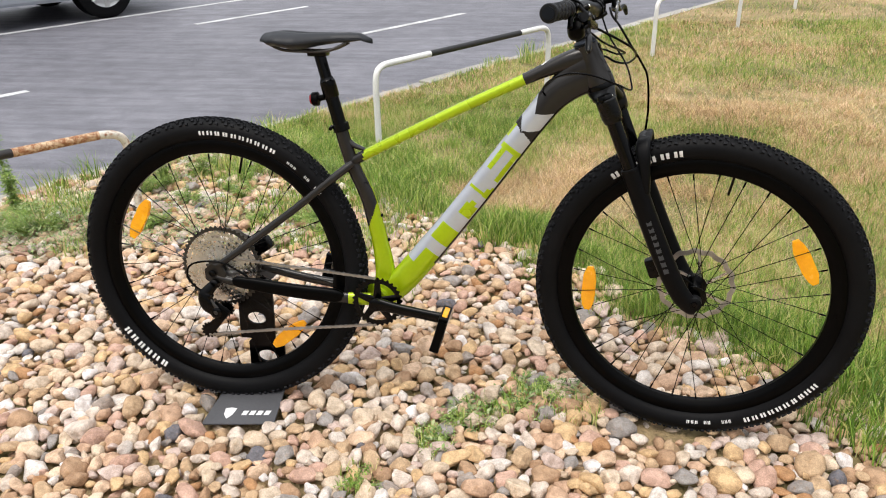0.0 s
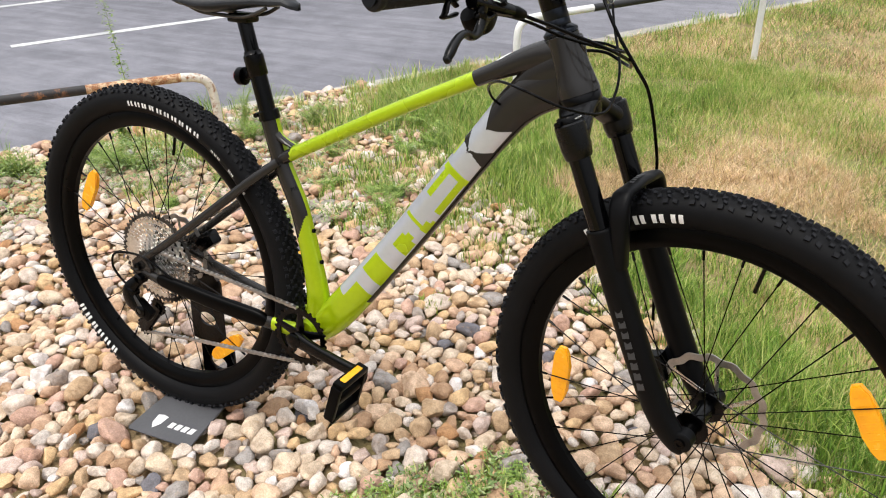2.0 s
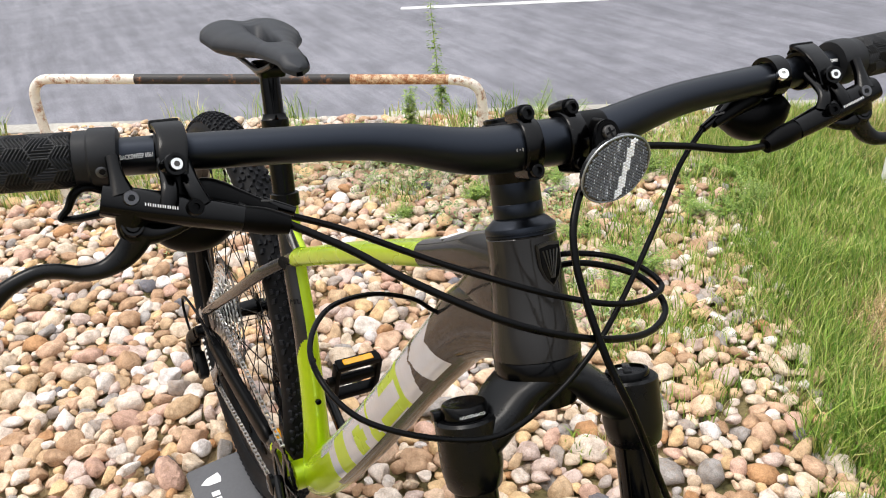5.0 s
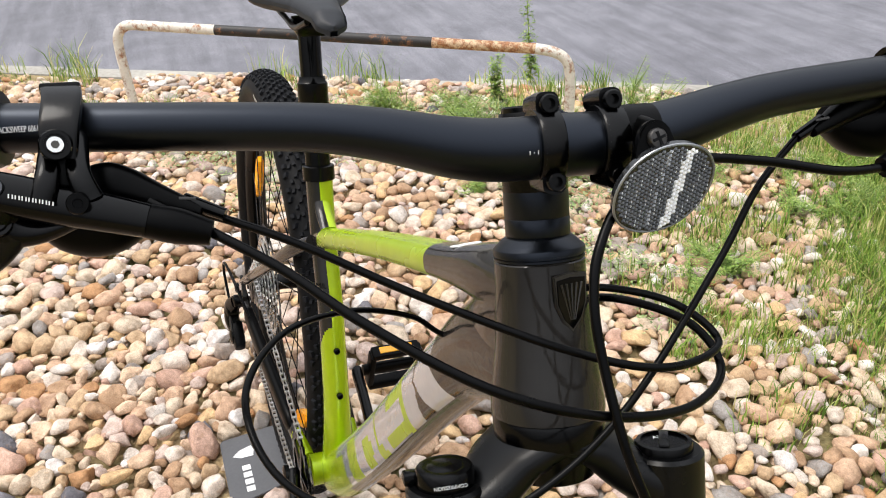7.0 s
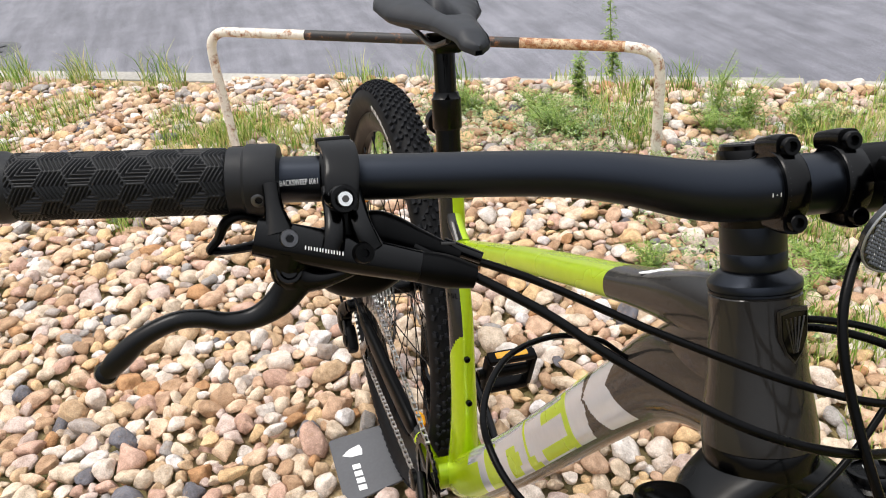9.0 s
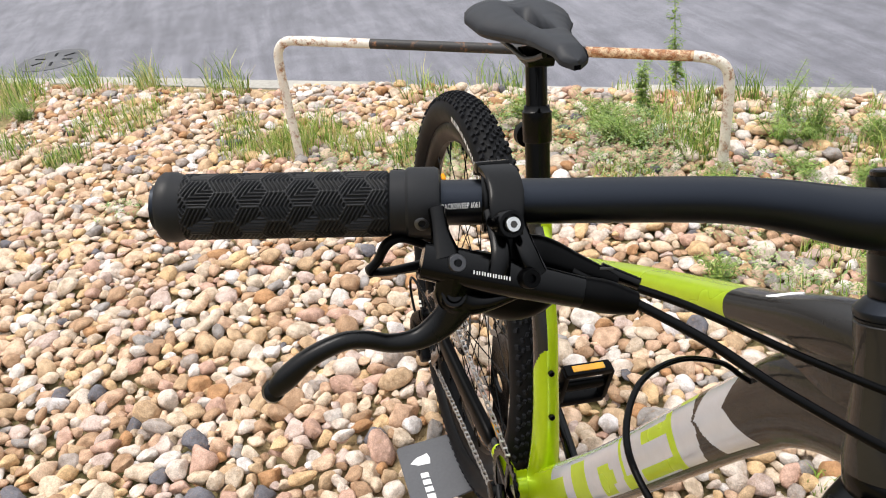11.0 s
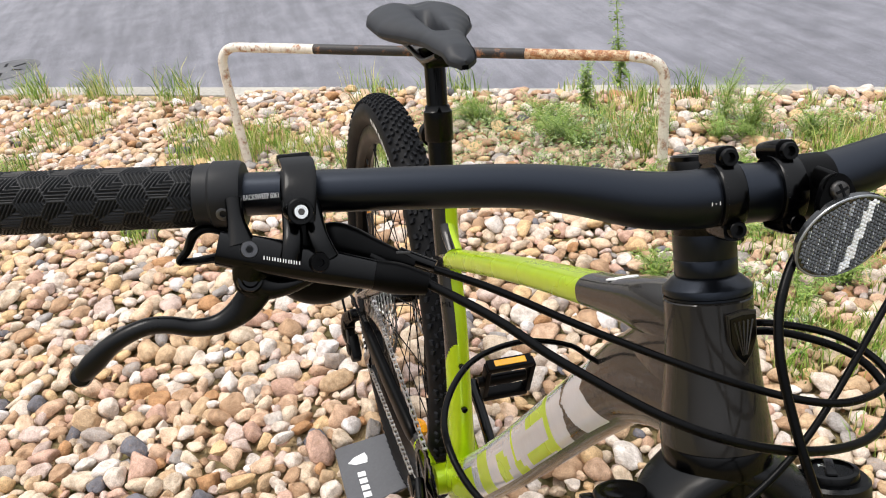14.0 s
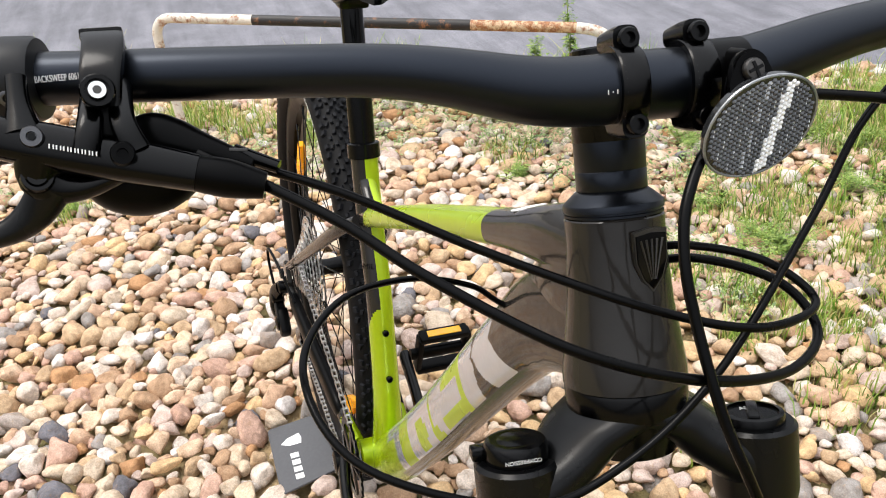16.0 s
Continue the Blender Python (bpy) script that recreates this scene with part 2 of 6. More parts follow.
def curve_points(pts, n):
    """A smooth run of n points through pts."""
    P = [Vector(p) for p in pts]
    if len(P) < 3:
        return [P[0].lerp(P[-1], i / (n - 1)) for i in range(n)]
    out = []
    for i in range(n):
        u = i / (n - 1) * (len(P) - 1)
        k = min(int(u), len(P) - 2)
        f = u - k
        a, b, c, d = P[max(k - 1, 0)], P[k], P[k + 1], P[min(k + 2, len(P) - 1)]
        out.append(0.5 * ((2 * b) + (c - a) * f + (2 * a - 5 * b + 4 * c - d) * f * f + (3 * b - a - 3 * c + d) * f ** 3))
    return out


def curve_values(vals, n):
    V = [v if isinstance(v, (tuple, list)) else (v, v) for v in vals]
    P = curve_points([(a, b, 0) for a, b in V], n) if len(V) > 1 else [Vector((*V[0], 0))] * n
    return [(p.x, p.y) for p in P]


def sweep(pts, radii, n=24, seg=16, up=(0, 1, 0), power=2.0, cap=True, bm=None, paint=None):
    """A tube along a smooth line. Radii: one or several, each a number or (across, along up)."""
    bm = bm or bmesh.new()
    C, R = curve_points(pts, n), curve_values(radii if isinstance(radii, (list, tuple)) and not (len(radii) == 2 and radii == tuple(radii)) else [radii], n)
    rings, upv = [], Vector(up)
    for i in range(n):
        t = (C[min(i + 1, n - 1)] - C[max(i - 1, 0)]).normalized()
        s = t.cross(upv)
        if s.length < 1e-4:
            s = t.cross(Vector((1, 0, 0.01)))
        s.normalize()
        u = s.cross(t).normalized()
        upv = u if up is None else upv
        ring = []
        for k in range(seg):
            a = 2 * math.pi * k / seg
            ca, sa = math.cos(a), math.sin(a)
            e = 2 / power
            x, y = math.copysign(abs(ca) ** e, ca), math.copysign(abs(sa) ** e, sa)
            ring.append(bm.verts.new(C[i] + s * x * R[i][0] + u * y * R[i][1]))
        rings.append(ring)
    for i in range(n - 1):
        for k in range(seg):
            f = bm.faces.new((rings[i][k], rings[i][(k + 1) % seg], rings[i + 1][(k + 1) % seg], rings[i + 1][k]))
            if paint:
                f.material_index = paint((i + 0.5) / (n - 1), (k + 0.5) / seg, f.calc_center_median())
    if cap:
        for ring in (rings[0], rings[-1]):
            f = bm.faces.new(ring)
            if paint:
                f.material_index = paint(0 if ring is rings[0] else 1, 0.0, f.calc_center_median())
    return bm


def lathe(profile, centre, axis, seg=32, bm=None, closed=False):
    """A turned body: profile of (along, radius) round an axis."""
    bm = bm or bmesh.new()
    ax = Vector(axis).normalized()
    s = ax.cross(Vector((0.13, 0.2, 0.97)) if abs(ax.z) < 0.9 else Vector((1, 0, 0))).normalized()
    u = s.cross(ax)
    rings = []
    for h, r in profile:
        rings.append([bm.verts.new(Vector(centre) + ax * h + (s * math.cos(2 * math.pi * k / seg) + u * math.sin(2 * math.pi * k / seg)) * max(r, 1e-5)) for k in range(seg)])
    if closed:
        rings.append(rings[0])
    for a, b in zip(rings, rings[1:]):
        for k in range(seg):
            bm.faces.new((a[k], a[(k + 1) % seg], b[(k + 1) % seg], b[k]))
    if not closed:
        bm.faces.new(rings[0]), bm.faces.new(rings[-1])
    return bm


def block(size, m=None, bevel=0.0, bm=None, seg=2):
    bm = bm or bmesh.new()
    made = bmesh.ops.create_cube(bm, size=1.0)["verts"]
    bmesh.ops.scale(bm, vec=size, verts=made)
    if bevel:
        edges = list({e for v in made for e in v.link_edges})
        made = list({v for f in bmesh.ops.bevel(bm, geom=edges, offset=bevel, segments=seg, affect='EDGES', profile=0.6)["faces"] for v in f.verts} | {v for v in made if v.is_valid})
    if m is not None:
        bmesh.ops.transform(bm, matrix=m, verts=made)
    return bm


def prism(outline, thick, m=None, bevel=0.0, bm=None):
    """A flat plate: the outline in x, y, thick along z about 0."""
    bm = bm or bmesh.new()
    lo = [bm.verts.new((x, y, -thick / 2)) for x, y in outline]
    hi = [bm.verts.new((x, y, thick / 2)) for x, y in outline]
    bm.faces.new(lo[::-1]), bm.faces.new(hi)
    n = len(lo)
    for i in range(n):
        bm.faces.new((lo[i], lo[(i + 1) % n], hi[(i + 1) % n], hi[i]))
    made = lo + hi
    if bevel:
        edges = [e for e in {e for v in made for e in v.link_edges} if abs(e.verts[0].co.z - e.verts[1].co.z) < 1e-7]
        made = list({v for f in bmesh.ops.bevel(bm, geom=edges, offset=bevel, segments=2, affect='EDGES')["faces"] for v in f.verts} | {v for v in made if v.is_valid})
    if m is not None:
        bmesh.ops.transform(bm, matrix=m, verts=made)
    return bm


def facing(at, out, up=(0, 0, 1)):
    """A pose at a point whose z looks along out and whose y is near up."""
    z = Vector(out).normalized()
    x = Vector(up).cross(z).normalized()
    y = z.cross(x)
    return Matrix.Translation(at) @ Matrix((x, y, z)).transposed().to_4x4()


def words(text, size, m, parent, material, name="printed_words", extrude=0.00015):
    cu = bpy.data.curves.new(name, 'FONT')
    cu.body, cu.size, cu.extrude, cu.align_x, cu.align_y = text, size, extrude, 'CENTER', 'CENTER'
    tmp = bpy.data.objects.new(name, cu)
    scene.collection.objects.link(tmp)
    me = bpy.data.meshes.new_from_object(tmp.evaluated_get(bpy.context.evaluated_depsgraph_get()))
    bpy.data.objects.remove(tmp)
    me.transform(m)
    me.materials.clear()
    me.materials.append(material)
    ob = new(name, me)
    ob.parent = parent
    return ob


def raw_mesh(name, verts, faces, material, smooth=True):
    """A large mesh from arrays of corners and of triangles or quads."""
    me = bpy.data.meshes.new(name)
    nf, k = faces.shape
    me.vertices.add(len(verts))
    me.vertices.foreach_set("co", np.ascontiguousarray(verts, dtype=np.float32).ravel())
    me.loops.add(nf * k)
    me.loops.foreach_set("vertex_index", np.ascontiguousarray(faces, dtype=np.int32).ravel())
    me.polygons.add(nf)
    me.polygons.foreach_set("loop_start", np.arange(0, nf * k, k, dtype=np.int32))
    if smooth:
        me.polygons.foreach_set("use_smooth", np.ones(nf, dtype=bool))
    me.materials.append(material)
    me.update(calc_edges=True)
    return me


# ---- ground, road and kerb: the road runs along ROAD_U, square to ROAD_N ----
ROAD_U, ROAD_N = Vector((0.543, 0.840, 0)).normalized(), Vector((-0.840, 0.543, 0)).normalized()


def on_road(u, n, z=0.0):
    return ROAD_U * u + ROAD_N * n + Vector((0, 0, z))


def slab(u0, u1, n0, n1, z0, z1, cuts=1, bevel=0.0):
    bm = bmesh.new()
    for i in range(cuts):
        a, b = u0 + (u1 - u0) * i / cuts, u0 + (u1 - u0) * (i + 1) / cuts
        c = on_road((a + b) / 2, (n0 + n1) / 2, (z0 + z1) / 2)
        m = Matrix.Translation(c) @ Matrix((ROAD_U, ROAD_N, Vector((0, 0, 1)))).transposed().to_4x4()
        block((b - a - (0.012 if cuts > 1 else 0), n1 - n0, z1 - z0), m, bevel, bm)
    return bm


def lawn_edge(x, y):
    """Over 0 on the lawn, under 0 on the gravel: the ragged border between them."""
    d = min((x - 0.62) * 0.60 + (y - 0.98) * 0.80, 9)
    return d + 0.10 * noise.noise(Vector((x * 1.7, y * 1.7, 3.1))) + 0.05 * noise.noise(Vector((x * 6, y * 6, 1.0)))


def ground_z(p):
    return -0.02 + 0.016 * noise.noise(p * 0.9) + 0.008 * noise.noise(p * 3.1)


def make_ground():
    """One sheet to the horizon; it drops away under the road bed."""
    bm = bmesh.new()
    us = [300 * (k / 45) ** 5 + 7 * (k / 45) for k in range(-45, 46)]
    ns = [-300 * (k / 45) ** 5 - 7 * (k / 45) + 2.04 for k in range(45, -1, -1)] + [2.05, 60.0, 300.0]
    grid = []
    for u in us:
        row = []
        for n in ns:
            p = on_road(u, n)
            row.append(bm.verts.new((p.x, p.y, ground_z(p) if n < 2.045 else -0.42)))
        grid.append(row)
    for i in range(len(us) - 1):
        for j in range(len(ns) - 1):
            bm.faces.new((grid[i][j], grid[i + 1][j], grid[i + 1][j + 1], grid[i][j + 1]))
    return tagged(link_mesh("ground", bm, SOIL), "bare dry soil under the gravel and the lawn", "ground", kind="structure")


make_ground()
tagged(link_mesh("road", slab(-160, 160, 2.16, 9.6, -0.4, -0.055), ASPHALT), "worn grey asphalt road with dashed lane lines", "road", kind="structure")
tagged(link_mesh("road_shoulder", slab(-160, 160, 9.6, 60, -0.4, -0.04), CONCRETE), "pale verge beyond the road", "pavement", kind="structure")
kerb = tagged(link_mesh("kerb", slab(-160, 160, 2.06, 2.16, -0.35, -0.06), CONCRETE), "low pale concrete kerb along the road", "kerb", kind="structure")
for k in range(34):
    part("kerbstone", slab(-6 + k * 1.0, -5.01 + k * 1.0, 2.045, 2.155, -0.2, -0.022 + 0.008 * math.sin(k * 2.3), 1, 0.012), CONCRETE, kerb)
for n, u0, u1 in ((4.25, -0.20, 1.20), (3.95, 4.1, 5.6), (3.9, 9.0, 11.5), (5.7, -2.0, 0.4), (5.75, 3.5, 4.95), (5.5, 8.2, 10.5), (6.85, -3, 30), (6.85, -30, -6)):
    tagged(link_mesh("lane_line", slab(u0, u1, n - 0.036, n + 0.036, -0.0549, -0.0505), ROAD_PAINT), "worn white painted lane line on asphalt", "road marking", "lane lines", "structure")


# ---- rails beside the road ----
def barrier_rail(u0, u1, n0, n1, heights, bars, rust, label):
    a, b = on_road(u0, n0), on_road(u1, n1)
    d = (b - a).normalized()
    slope = Vector((0, 0, (heights[1] - heights[0]) / (b - a).length))
    base = new("barrier_rail")
    base.location = (a + b) / 2
    tagged(base, label, "barrier rail", "rails along the road")
    lo, hi = a - base.location, b - base.location
    paints = (RUST_WHITE, RUST_BLACK) if rust else (WHITE_RAIL, BLACK_RAIL)
    r, c = 0.0165, 0.10
    up = Vector((0, 0, 1))
    for foot, sgn, height in ((lo, 1, heights[0]), (hi, -1, heights[1])):
        pts = [foot - up * 0.12, foot + up * (height - c) * 0.5, foot + up * (height - c), foot + up * (height - c * 0.35) + d * sgn * c * 0.12, foot + up * (height - c * 0.06) + d * sgn * c * 0.5, foot + up * height + (d + slope) * sgn * c * 1.1]
        part("post", sweep(pts, r, 26, 14, up=(ROAD_N.x, ROAD_N.y, 0.02)), paints[0], base)
    span = (hi - lo).length
    cuts = [0, bars[0], bars[1], 1]
    for k in range(3):
        f0, f1 = max(c * 1.09, span * cuts[k]), min(span - c * 1.09, span * cuts[k + 1])
        part("bar", sweep([lo + up * heights[0] + (d + slope) * f0, lo + up * heights[0] + (d + slope) * f1], r if k != 1 else r * 1.02, 12, 14, up=(ROAD_N.x, ROAD_N.y, 0.02)), (RUST_BAR if rust and k == 2 else paints[k % 2]), base)
    return base


RUST_BAR = rail_mat("rusted_bar_paint", (0.64, 0.47, 0.29), 0.46, 45)
barrier_rail(-1.055, 0.462, 1.27, 1.33, (0.462, 0.384), (0.24, 0.715), True, "low tubular rail, white and black paint flaking with rust")
barrier_rail(1.803, 3.32, 1.31, 1.30, (0.40, 0.39), (0.27, 0.80), False, "low tubular rail painted white with a black middle")
barrier_rail(4.67, 6.2, 1.26, 1.24, (0.40, 0.40), (0.27, 0.78), False, "low tubular rail painted white with a black middle")
barrier_rail(7.55, 9.1, 1.22, 1.20, (0.41, 0.41), (0.27, 0.78), False, "low tubular rail painted white with a black middle")


# ---- the bicycle: x forward, y to its left, z up; it leans a little on its stand ----
LEAN_BIKE = pose(0, 0, 0, -7)
bike = new("mountain_bike")
bike.matrix_world = LEAN_BIKE
tagged(bike, "grey and lime green hardtail mountain bike on gravel", "bicycle")
HEAD = Vector((0.9215, 0, 0.835))
AXIS = Vector((-0.386, 0, 0.9225)).normalized()
FORE = Vector((AXIS.z, 0, -AXIS.x))
STEER = Matrix.Translation(HEAD) @ Matrix.Rotation(radians(-9.5), 4, AXIS) @ Matrix.Translation(-HEAD)
MIRROR = Matrix.Translation((0, 0.002, 0.001)) @ STEER @ Matrix.Diagonal((1, -1, 1, 1)) @ STEER.inverted()
WHEEL_R, TYRE_W = 0.377, 0.059


def tyre_profile():
    """Half-round tyre section as (across, radius)."""
    out = []
    for k in range(15):
        a = radians(-158 + 316 * k / 14)
        out.append((math.sin(a) * TYRE_W / 2, WHEEL_R - 0.004 - TYRE_W / 2 * 0.96 + math.cos(a) * TYRE_W / 2 * 0.96))
    return out


def knobs(spin):
    """Rows of tread blocks, staggered like a cross-country tyre."""
    bm = bmesh.new()
    rows = [(6.5, 0.0, 0.0088, 0.0050), (-6.5, 0.5, 0.0088, 0.0050), (20, 0.5, 0.0072, 0.0050), (-20, 0.0, 0.0072, 0.0050), (34, 0.1, 0.0068, 0.0050), (-34, 0.6, 0.0068, 0.0050), (50, 0.55, 0.0085, 0.0072), (-50, 0.05, 0.0085, 0.0072)]
    n = 118
    rc, rt = WHEEL_R - 0.004 - TYRE_W / 2 * 0.96, TYRE_W / 2 * 0.96
    for tilt, off, length, width in rows:
        for k in range(n):
            a = 2 * math.pi * (k + off + (0.25 if k % 2 and abs(tilt) > 20 else 0)) / n + spin
            t = radians(tilt)
            rad = Vector((math.cos(a), 0, math.sin(a)))
            out = rad * math.cos(t) + Vector((0, 1, 0)) * math.sin(t)
            at = rad * rc + out * (rt + 0.0008)
            fwd = Vector((-math.sin(a), 0, math.cos(a)))
            side = out.cross(fwd)
            fwd, side = (fwd + side * 0.35 * math.copysign(1, tilt) * (1 if k % 2 else -0.4)).normalized(), side
            big, small = 0.5, 0.40
            lo, hi = [], []
            for sx, sy in ((-1, -1), (1, -1), (1, 1), (-1, 1)):
                lo.append(bm.verts.new(at - out * 0.0015 + fwd * sx * length * big + side * sy * width * big))
                hi.append(bm.verts.new(at + out * (0.0036 if abs(tilt) > 45 else 0.0027) + fwd * sx * length * small + side * sy * width * small))
            bm.faces.new(hi)
            for i in range(4):
                bm.faces.new((lo[i], lo[(i + 1) % 4], hi[(i + 1) % 4], hi[i]))
    return bm


def arc_print(a0, a1, r0, r1, bits, side, seed):
    """Print along the side wall: plain bars where the lettering stands."""
    bm = bmesh.new()
    rng = random.Random(seed)
    w = (a1 - a0) / bits
    strokes = []
    for k in range(bits):
        lean = rng.uniform(0.0, 0.12)
        strokes += [(a0 + k * w, a0 + (k + 0.24) * w), (a0 + (k + 0.34 + lean) * w, a0 + (k + 0.58 + lean) * w)]
    for lo, hi in strokes:
        n = 4
        strips = [[] for _ in range(5)]
        for i in range(n):
            a = lo + (hi - lo) * i / (n - 1)
            for s in range(5):
                r = r0 + (r1 - r0) * s / 4
                q = (r - (WHEEL_R - 0.004 - TYRE_W / 2 * 0.96)) / (TYRE_W / 2 * 0.96)
                y = side * (TYRE_W / 2 * math.sqrt(max(0.0, 1 - q * q)) + 0.0006)
                strips[s].append(bm.verts.new((r * math.cos(a), y, r * math.sin(a))))
        for i in range(n - 1):
            for s in range(4):
                bm.faces.new((strips[s][i], strips[s][i + 1], strips[s + 1][i + 1], strips[s + 1][i]))
    return bm


def wheel(centre, turn, spin, prints, front):
    """Rim with tyre, hub, spokes and reflectors as its parts."""
    m = turn @ Matrix.Translation(centre)
    rim_prof = [(-0.0145, 0.322), (-0.0165, 0.316), (-0.0165, 0.306), (-0.0135, 0.297), (-0.006, 0.288), (0.006, 0.288), (0.0135, 0.297), (0.0165, 0.306), (0.0165, 0.316), (0.0145, 0.322), (0.010, 0.318), (-0.010, 0.318)]
    rim = part("wheel", lathe(rim_prof, (0, 0, 0), (0, 1, 0), 96, closed=True), PLASTIC, bike, "spoked wheel with black rim and knobbly tyre", m=m)
    part("tyre", lathe(tyre_profile(), (0, 0, 0), (0, 1, 0), 120, closed=True), RUBBER, rim, "black rubber tyre", m=m)
    part("tread", knobs(spin), TREAD, rim, "small staggered tread blocks", 25, m=m)
    for a0, a1, r0, r1, bits, seed in prints:
        part("sidewall_print", arc_print(radians(a0), radians(a1), r0, r1, bits, -1, seed), WHITE_PRINT, rim, "white printed bars", m=m)
    hub_prof = [(-0.052, 0.008), (-0.05, 0.0105), (-0.036, 0.0115), (-0.034, 0.027), (-0.0315, 0.027), (-0.028, 0.016), (0.0, 0.014), (0.028, 0.016), (0.0315, 0.027), (0.034, 0.027), (0.036, 0.015), (0.05, 0.0125), (0.052, 0.008)]
    part("hub", lathe(hub_prof, (0, 0, 0), (0, 1, 0), 28), SATIN_BLACK, rim, m=m)
    for k in range(32):
        a = 2 * math.pi * k / 32 + spin
        side = 1 if k % 2 else -1
        lead = (1 if (k // 2) % 2 else -1) * radians(62)
        p0 = Vector((0.0245 * math.cos(a + lead), side * 0.033, 0.0245 * math.sin(a + lead)))
        p1 = Vector((0.286 * math.cos(a), side * 0.003, 0.286 * math.sin(a)))
        part("spoke", sweep([p0, p1], 0.0010, 2, 6, up=(0.3, 1, 0.2)), SATIN_BLACK, rim, m=m)
        p2 = p0.lerp(p1, 0.95)
        part("nipple", sweep([p2, p1], 0.0022, 2, 6, up=(0.3, 1, 0.2)), SATIN_BLACK, rim, m=m)
    part("valve", sweep([(0.292 * math.cos(spin + 1.27), 0, 0.292 * math.sin(spin + 1.27)), (0.245 * math.cos(spin + 1.27), 0, 0.245 * math.sin(spin + 1.27))], 0.003, 4, 8), SATIN_BLACK, rim, m=m)
    # rotor on the left side
    rot = bmesh.new()
    n, ro, ri = 90, 0.090 if front else 0.080, 0.078 if front else 0.069
    rings = []
    for k in range(n):
        a = 2 * math.pi * k / n
        wav = 0.0022 * math.cos(a * 15)
        rings.append([rot.verts.new((r * math.cos(a), 0.044 + dy, r * math.sin(a))) for r, dy in ((ro + wav, -0.0009), (ro + wav, 0.0009), (ri + wav, 0.0009), (ri + wav, -0.0009))])
    for k in range(n):
        for j in range(4):
            rot.faces.new((rings[k][j], rings[(k + 1) % n][j], rings[(k + 1) % n][(j + 1) % 4], rings[k][(j + 1) % 4]))
    rotor = part("brake_rotor", rot, CHAIN_STEEL, rim, "thin bright steel brake disc", m=m)
    for k in range(6):
        a = 2 * math.pi * k / 6
        arm = sweep([(0.018 * math.cos(a), 0.044, 0.018 * math.sin(a)), (ri * math.cos(a + 0.5), 0.044, ri * math.sin(a + 0.5))], (0.0009, 0.004), 4, 6, up=(-math.sin(a), 0, math.cos(a)))
        part("rotor_arm", arm, STEEL, rim, m=m)
    return rim, m


def spoke_reflector(rim, m, angle, tilt, side=0.0):
    a = radians(angle)
    outline = [(-0.057, -0.006), (-0.047, -0.0105), (-0.035, -0.0150), (0.020, -0.0170), (0.042, -0.0135), (0.057, -0.007), (0.057, 0.006), (0.047, 0.0105), (0.030, 0.0155), (-0.020, 0.0165), (-0.044, 0.0130), (-0.057, 0.007)]
    at = Vector((0.246 * math.cos(a), side, 0.246 * math.sin(a)))
    along = Vector((math.cos(a + radians(tilt)), 0, math.sin(a + radians(tilt))))
    bm = prism(outline, 0.011, facing(at, (0, -1, 0), along.cross(Vector((0, 1, 0)))), 0.002)
    body = part("reflector", bm, AMBER, rim, "orange plastic wheel reflector", m=m)
    rib = bmesh.new()
    for k in range(7):
        block((0.0015, 0.017, 0.0125), facing(at, (0, -1, 0), along.cross(Vector((0, 1, 0)))) @ Matrix.Translation((-0.039 + 0.013 * k, 0, 0)), 0, rib)
    part("reflector_ribs", rib, AMBER, rim, m=m)


REAR_AXLE, FRONT_AXLE = Vector((0, 0.003, 0.378)), HEAD - AXIS * 0.518 + FORE * 0.046
rear, rear_m = wheel(REAR_AXLE, Matrix(), 0.06, [(238, 212, 0.3325, 0.3475, 6, 1), (94, 60, 0.336, 0.346, 10, 2), (55, 50, 0.333, 0.340, 3, 3), (46, 43, 0.333, 0.341, 2, 5), (40, 36, 0.333, 0.342, 3, 6)], False)
front_wheel, front_m = wheel(FRONT_AXLE, STEER, 0.11, [(127, 98, 0.3330, 0.3470, 6, 1), (-33, -66, 0.336, 0.347, 10, 2), (-70, -74, 0.334, 0.342, 3, 3), (-78, -81, 0.334, 0.342, 2, 5), (-83, -88, 0.334, 0.342, 3, 4)], True)
spoke_reflector(rear, rear_m, 154, 88)
spoke_reflector(rear, rear_m, -49.5, 90)
spoke_reflector(front_wheel, front_m, 185, 84)
spoke_reflector(front_wheel, front_m, 24, 96)


# frame: main tubes with painted graphics
def dt_paint(s, k, c):
    """Slots: 0 grey, 1 lime, 2 pale. v runs from the lower to the upper edge of each flank."""
    v = 0.5 + 0.5 * math.cos(2 * math.pi * k)
    s = ((c.x - 0.425) * 0.6056 + (c.z - 0.322) * 0.7958) / 0.7366
    if v < 0.12:
        return 1 if s < 0.20 else 0
    notch = 0.786 + max((v - 0.6) * 0.135, (0.6 - v) * 0.075)
    lower = 0.720 + max((v - 0.6) * 0.10, (0.6 - v) * 0.075)
    if s > notch:
        return 0
    if s > lower:
        return 2
    if s > lower - 0.007 or s > 0.720 - (0.6 - v) * 0.02:
        return 0
    if s < (0.228 if v < 0.65 else 0.165):
        return 1
    if v > 0.9:
        return 1 if s > 0.68 else 2
    blocks = ((0.270, 0.336, 0.0, 0.80), (0.392, 0.440, 0.15, 0.58), (0.484, 0.495, 0.0, 0.92), (0.480, 0.512, 0.0, 0.36), (0.645, 0.662, 0.0, 0.92), (0.545, 0.660, 0.14, 0.36), (0.565, 0.660, 0.60, 0.80), (0.440, 0.452, 0.30, 0.50), (0.505, 0.524, 0.0, 0.22))
    return 1 if any(a < s < b and lo < v < hi for a, b, lo, hi in blocks) else 2


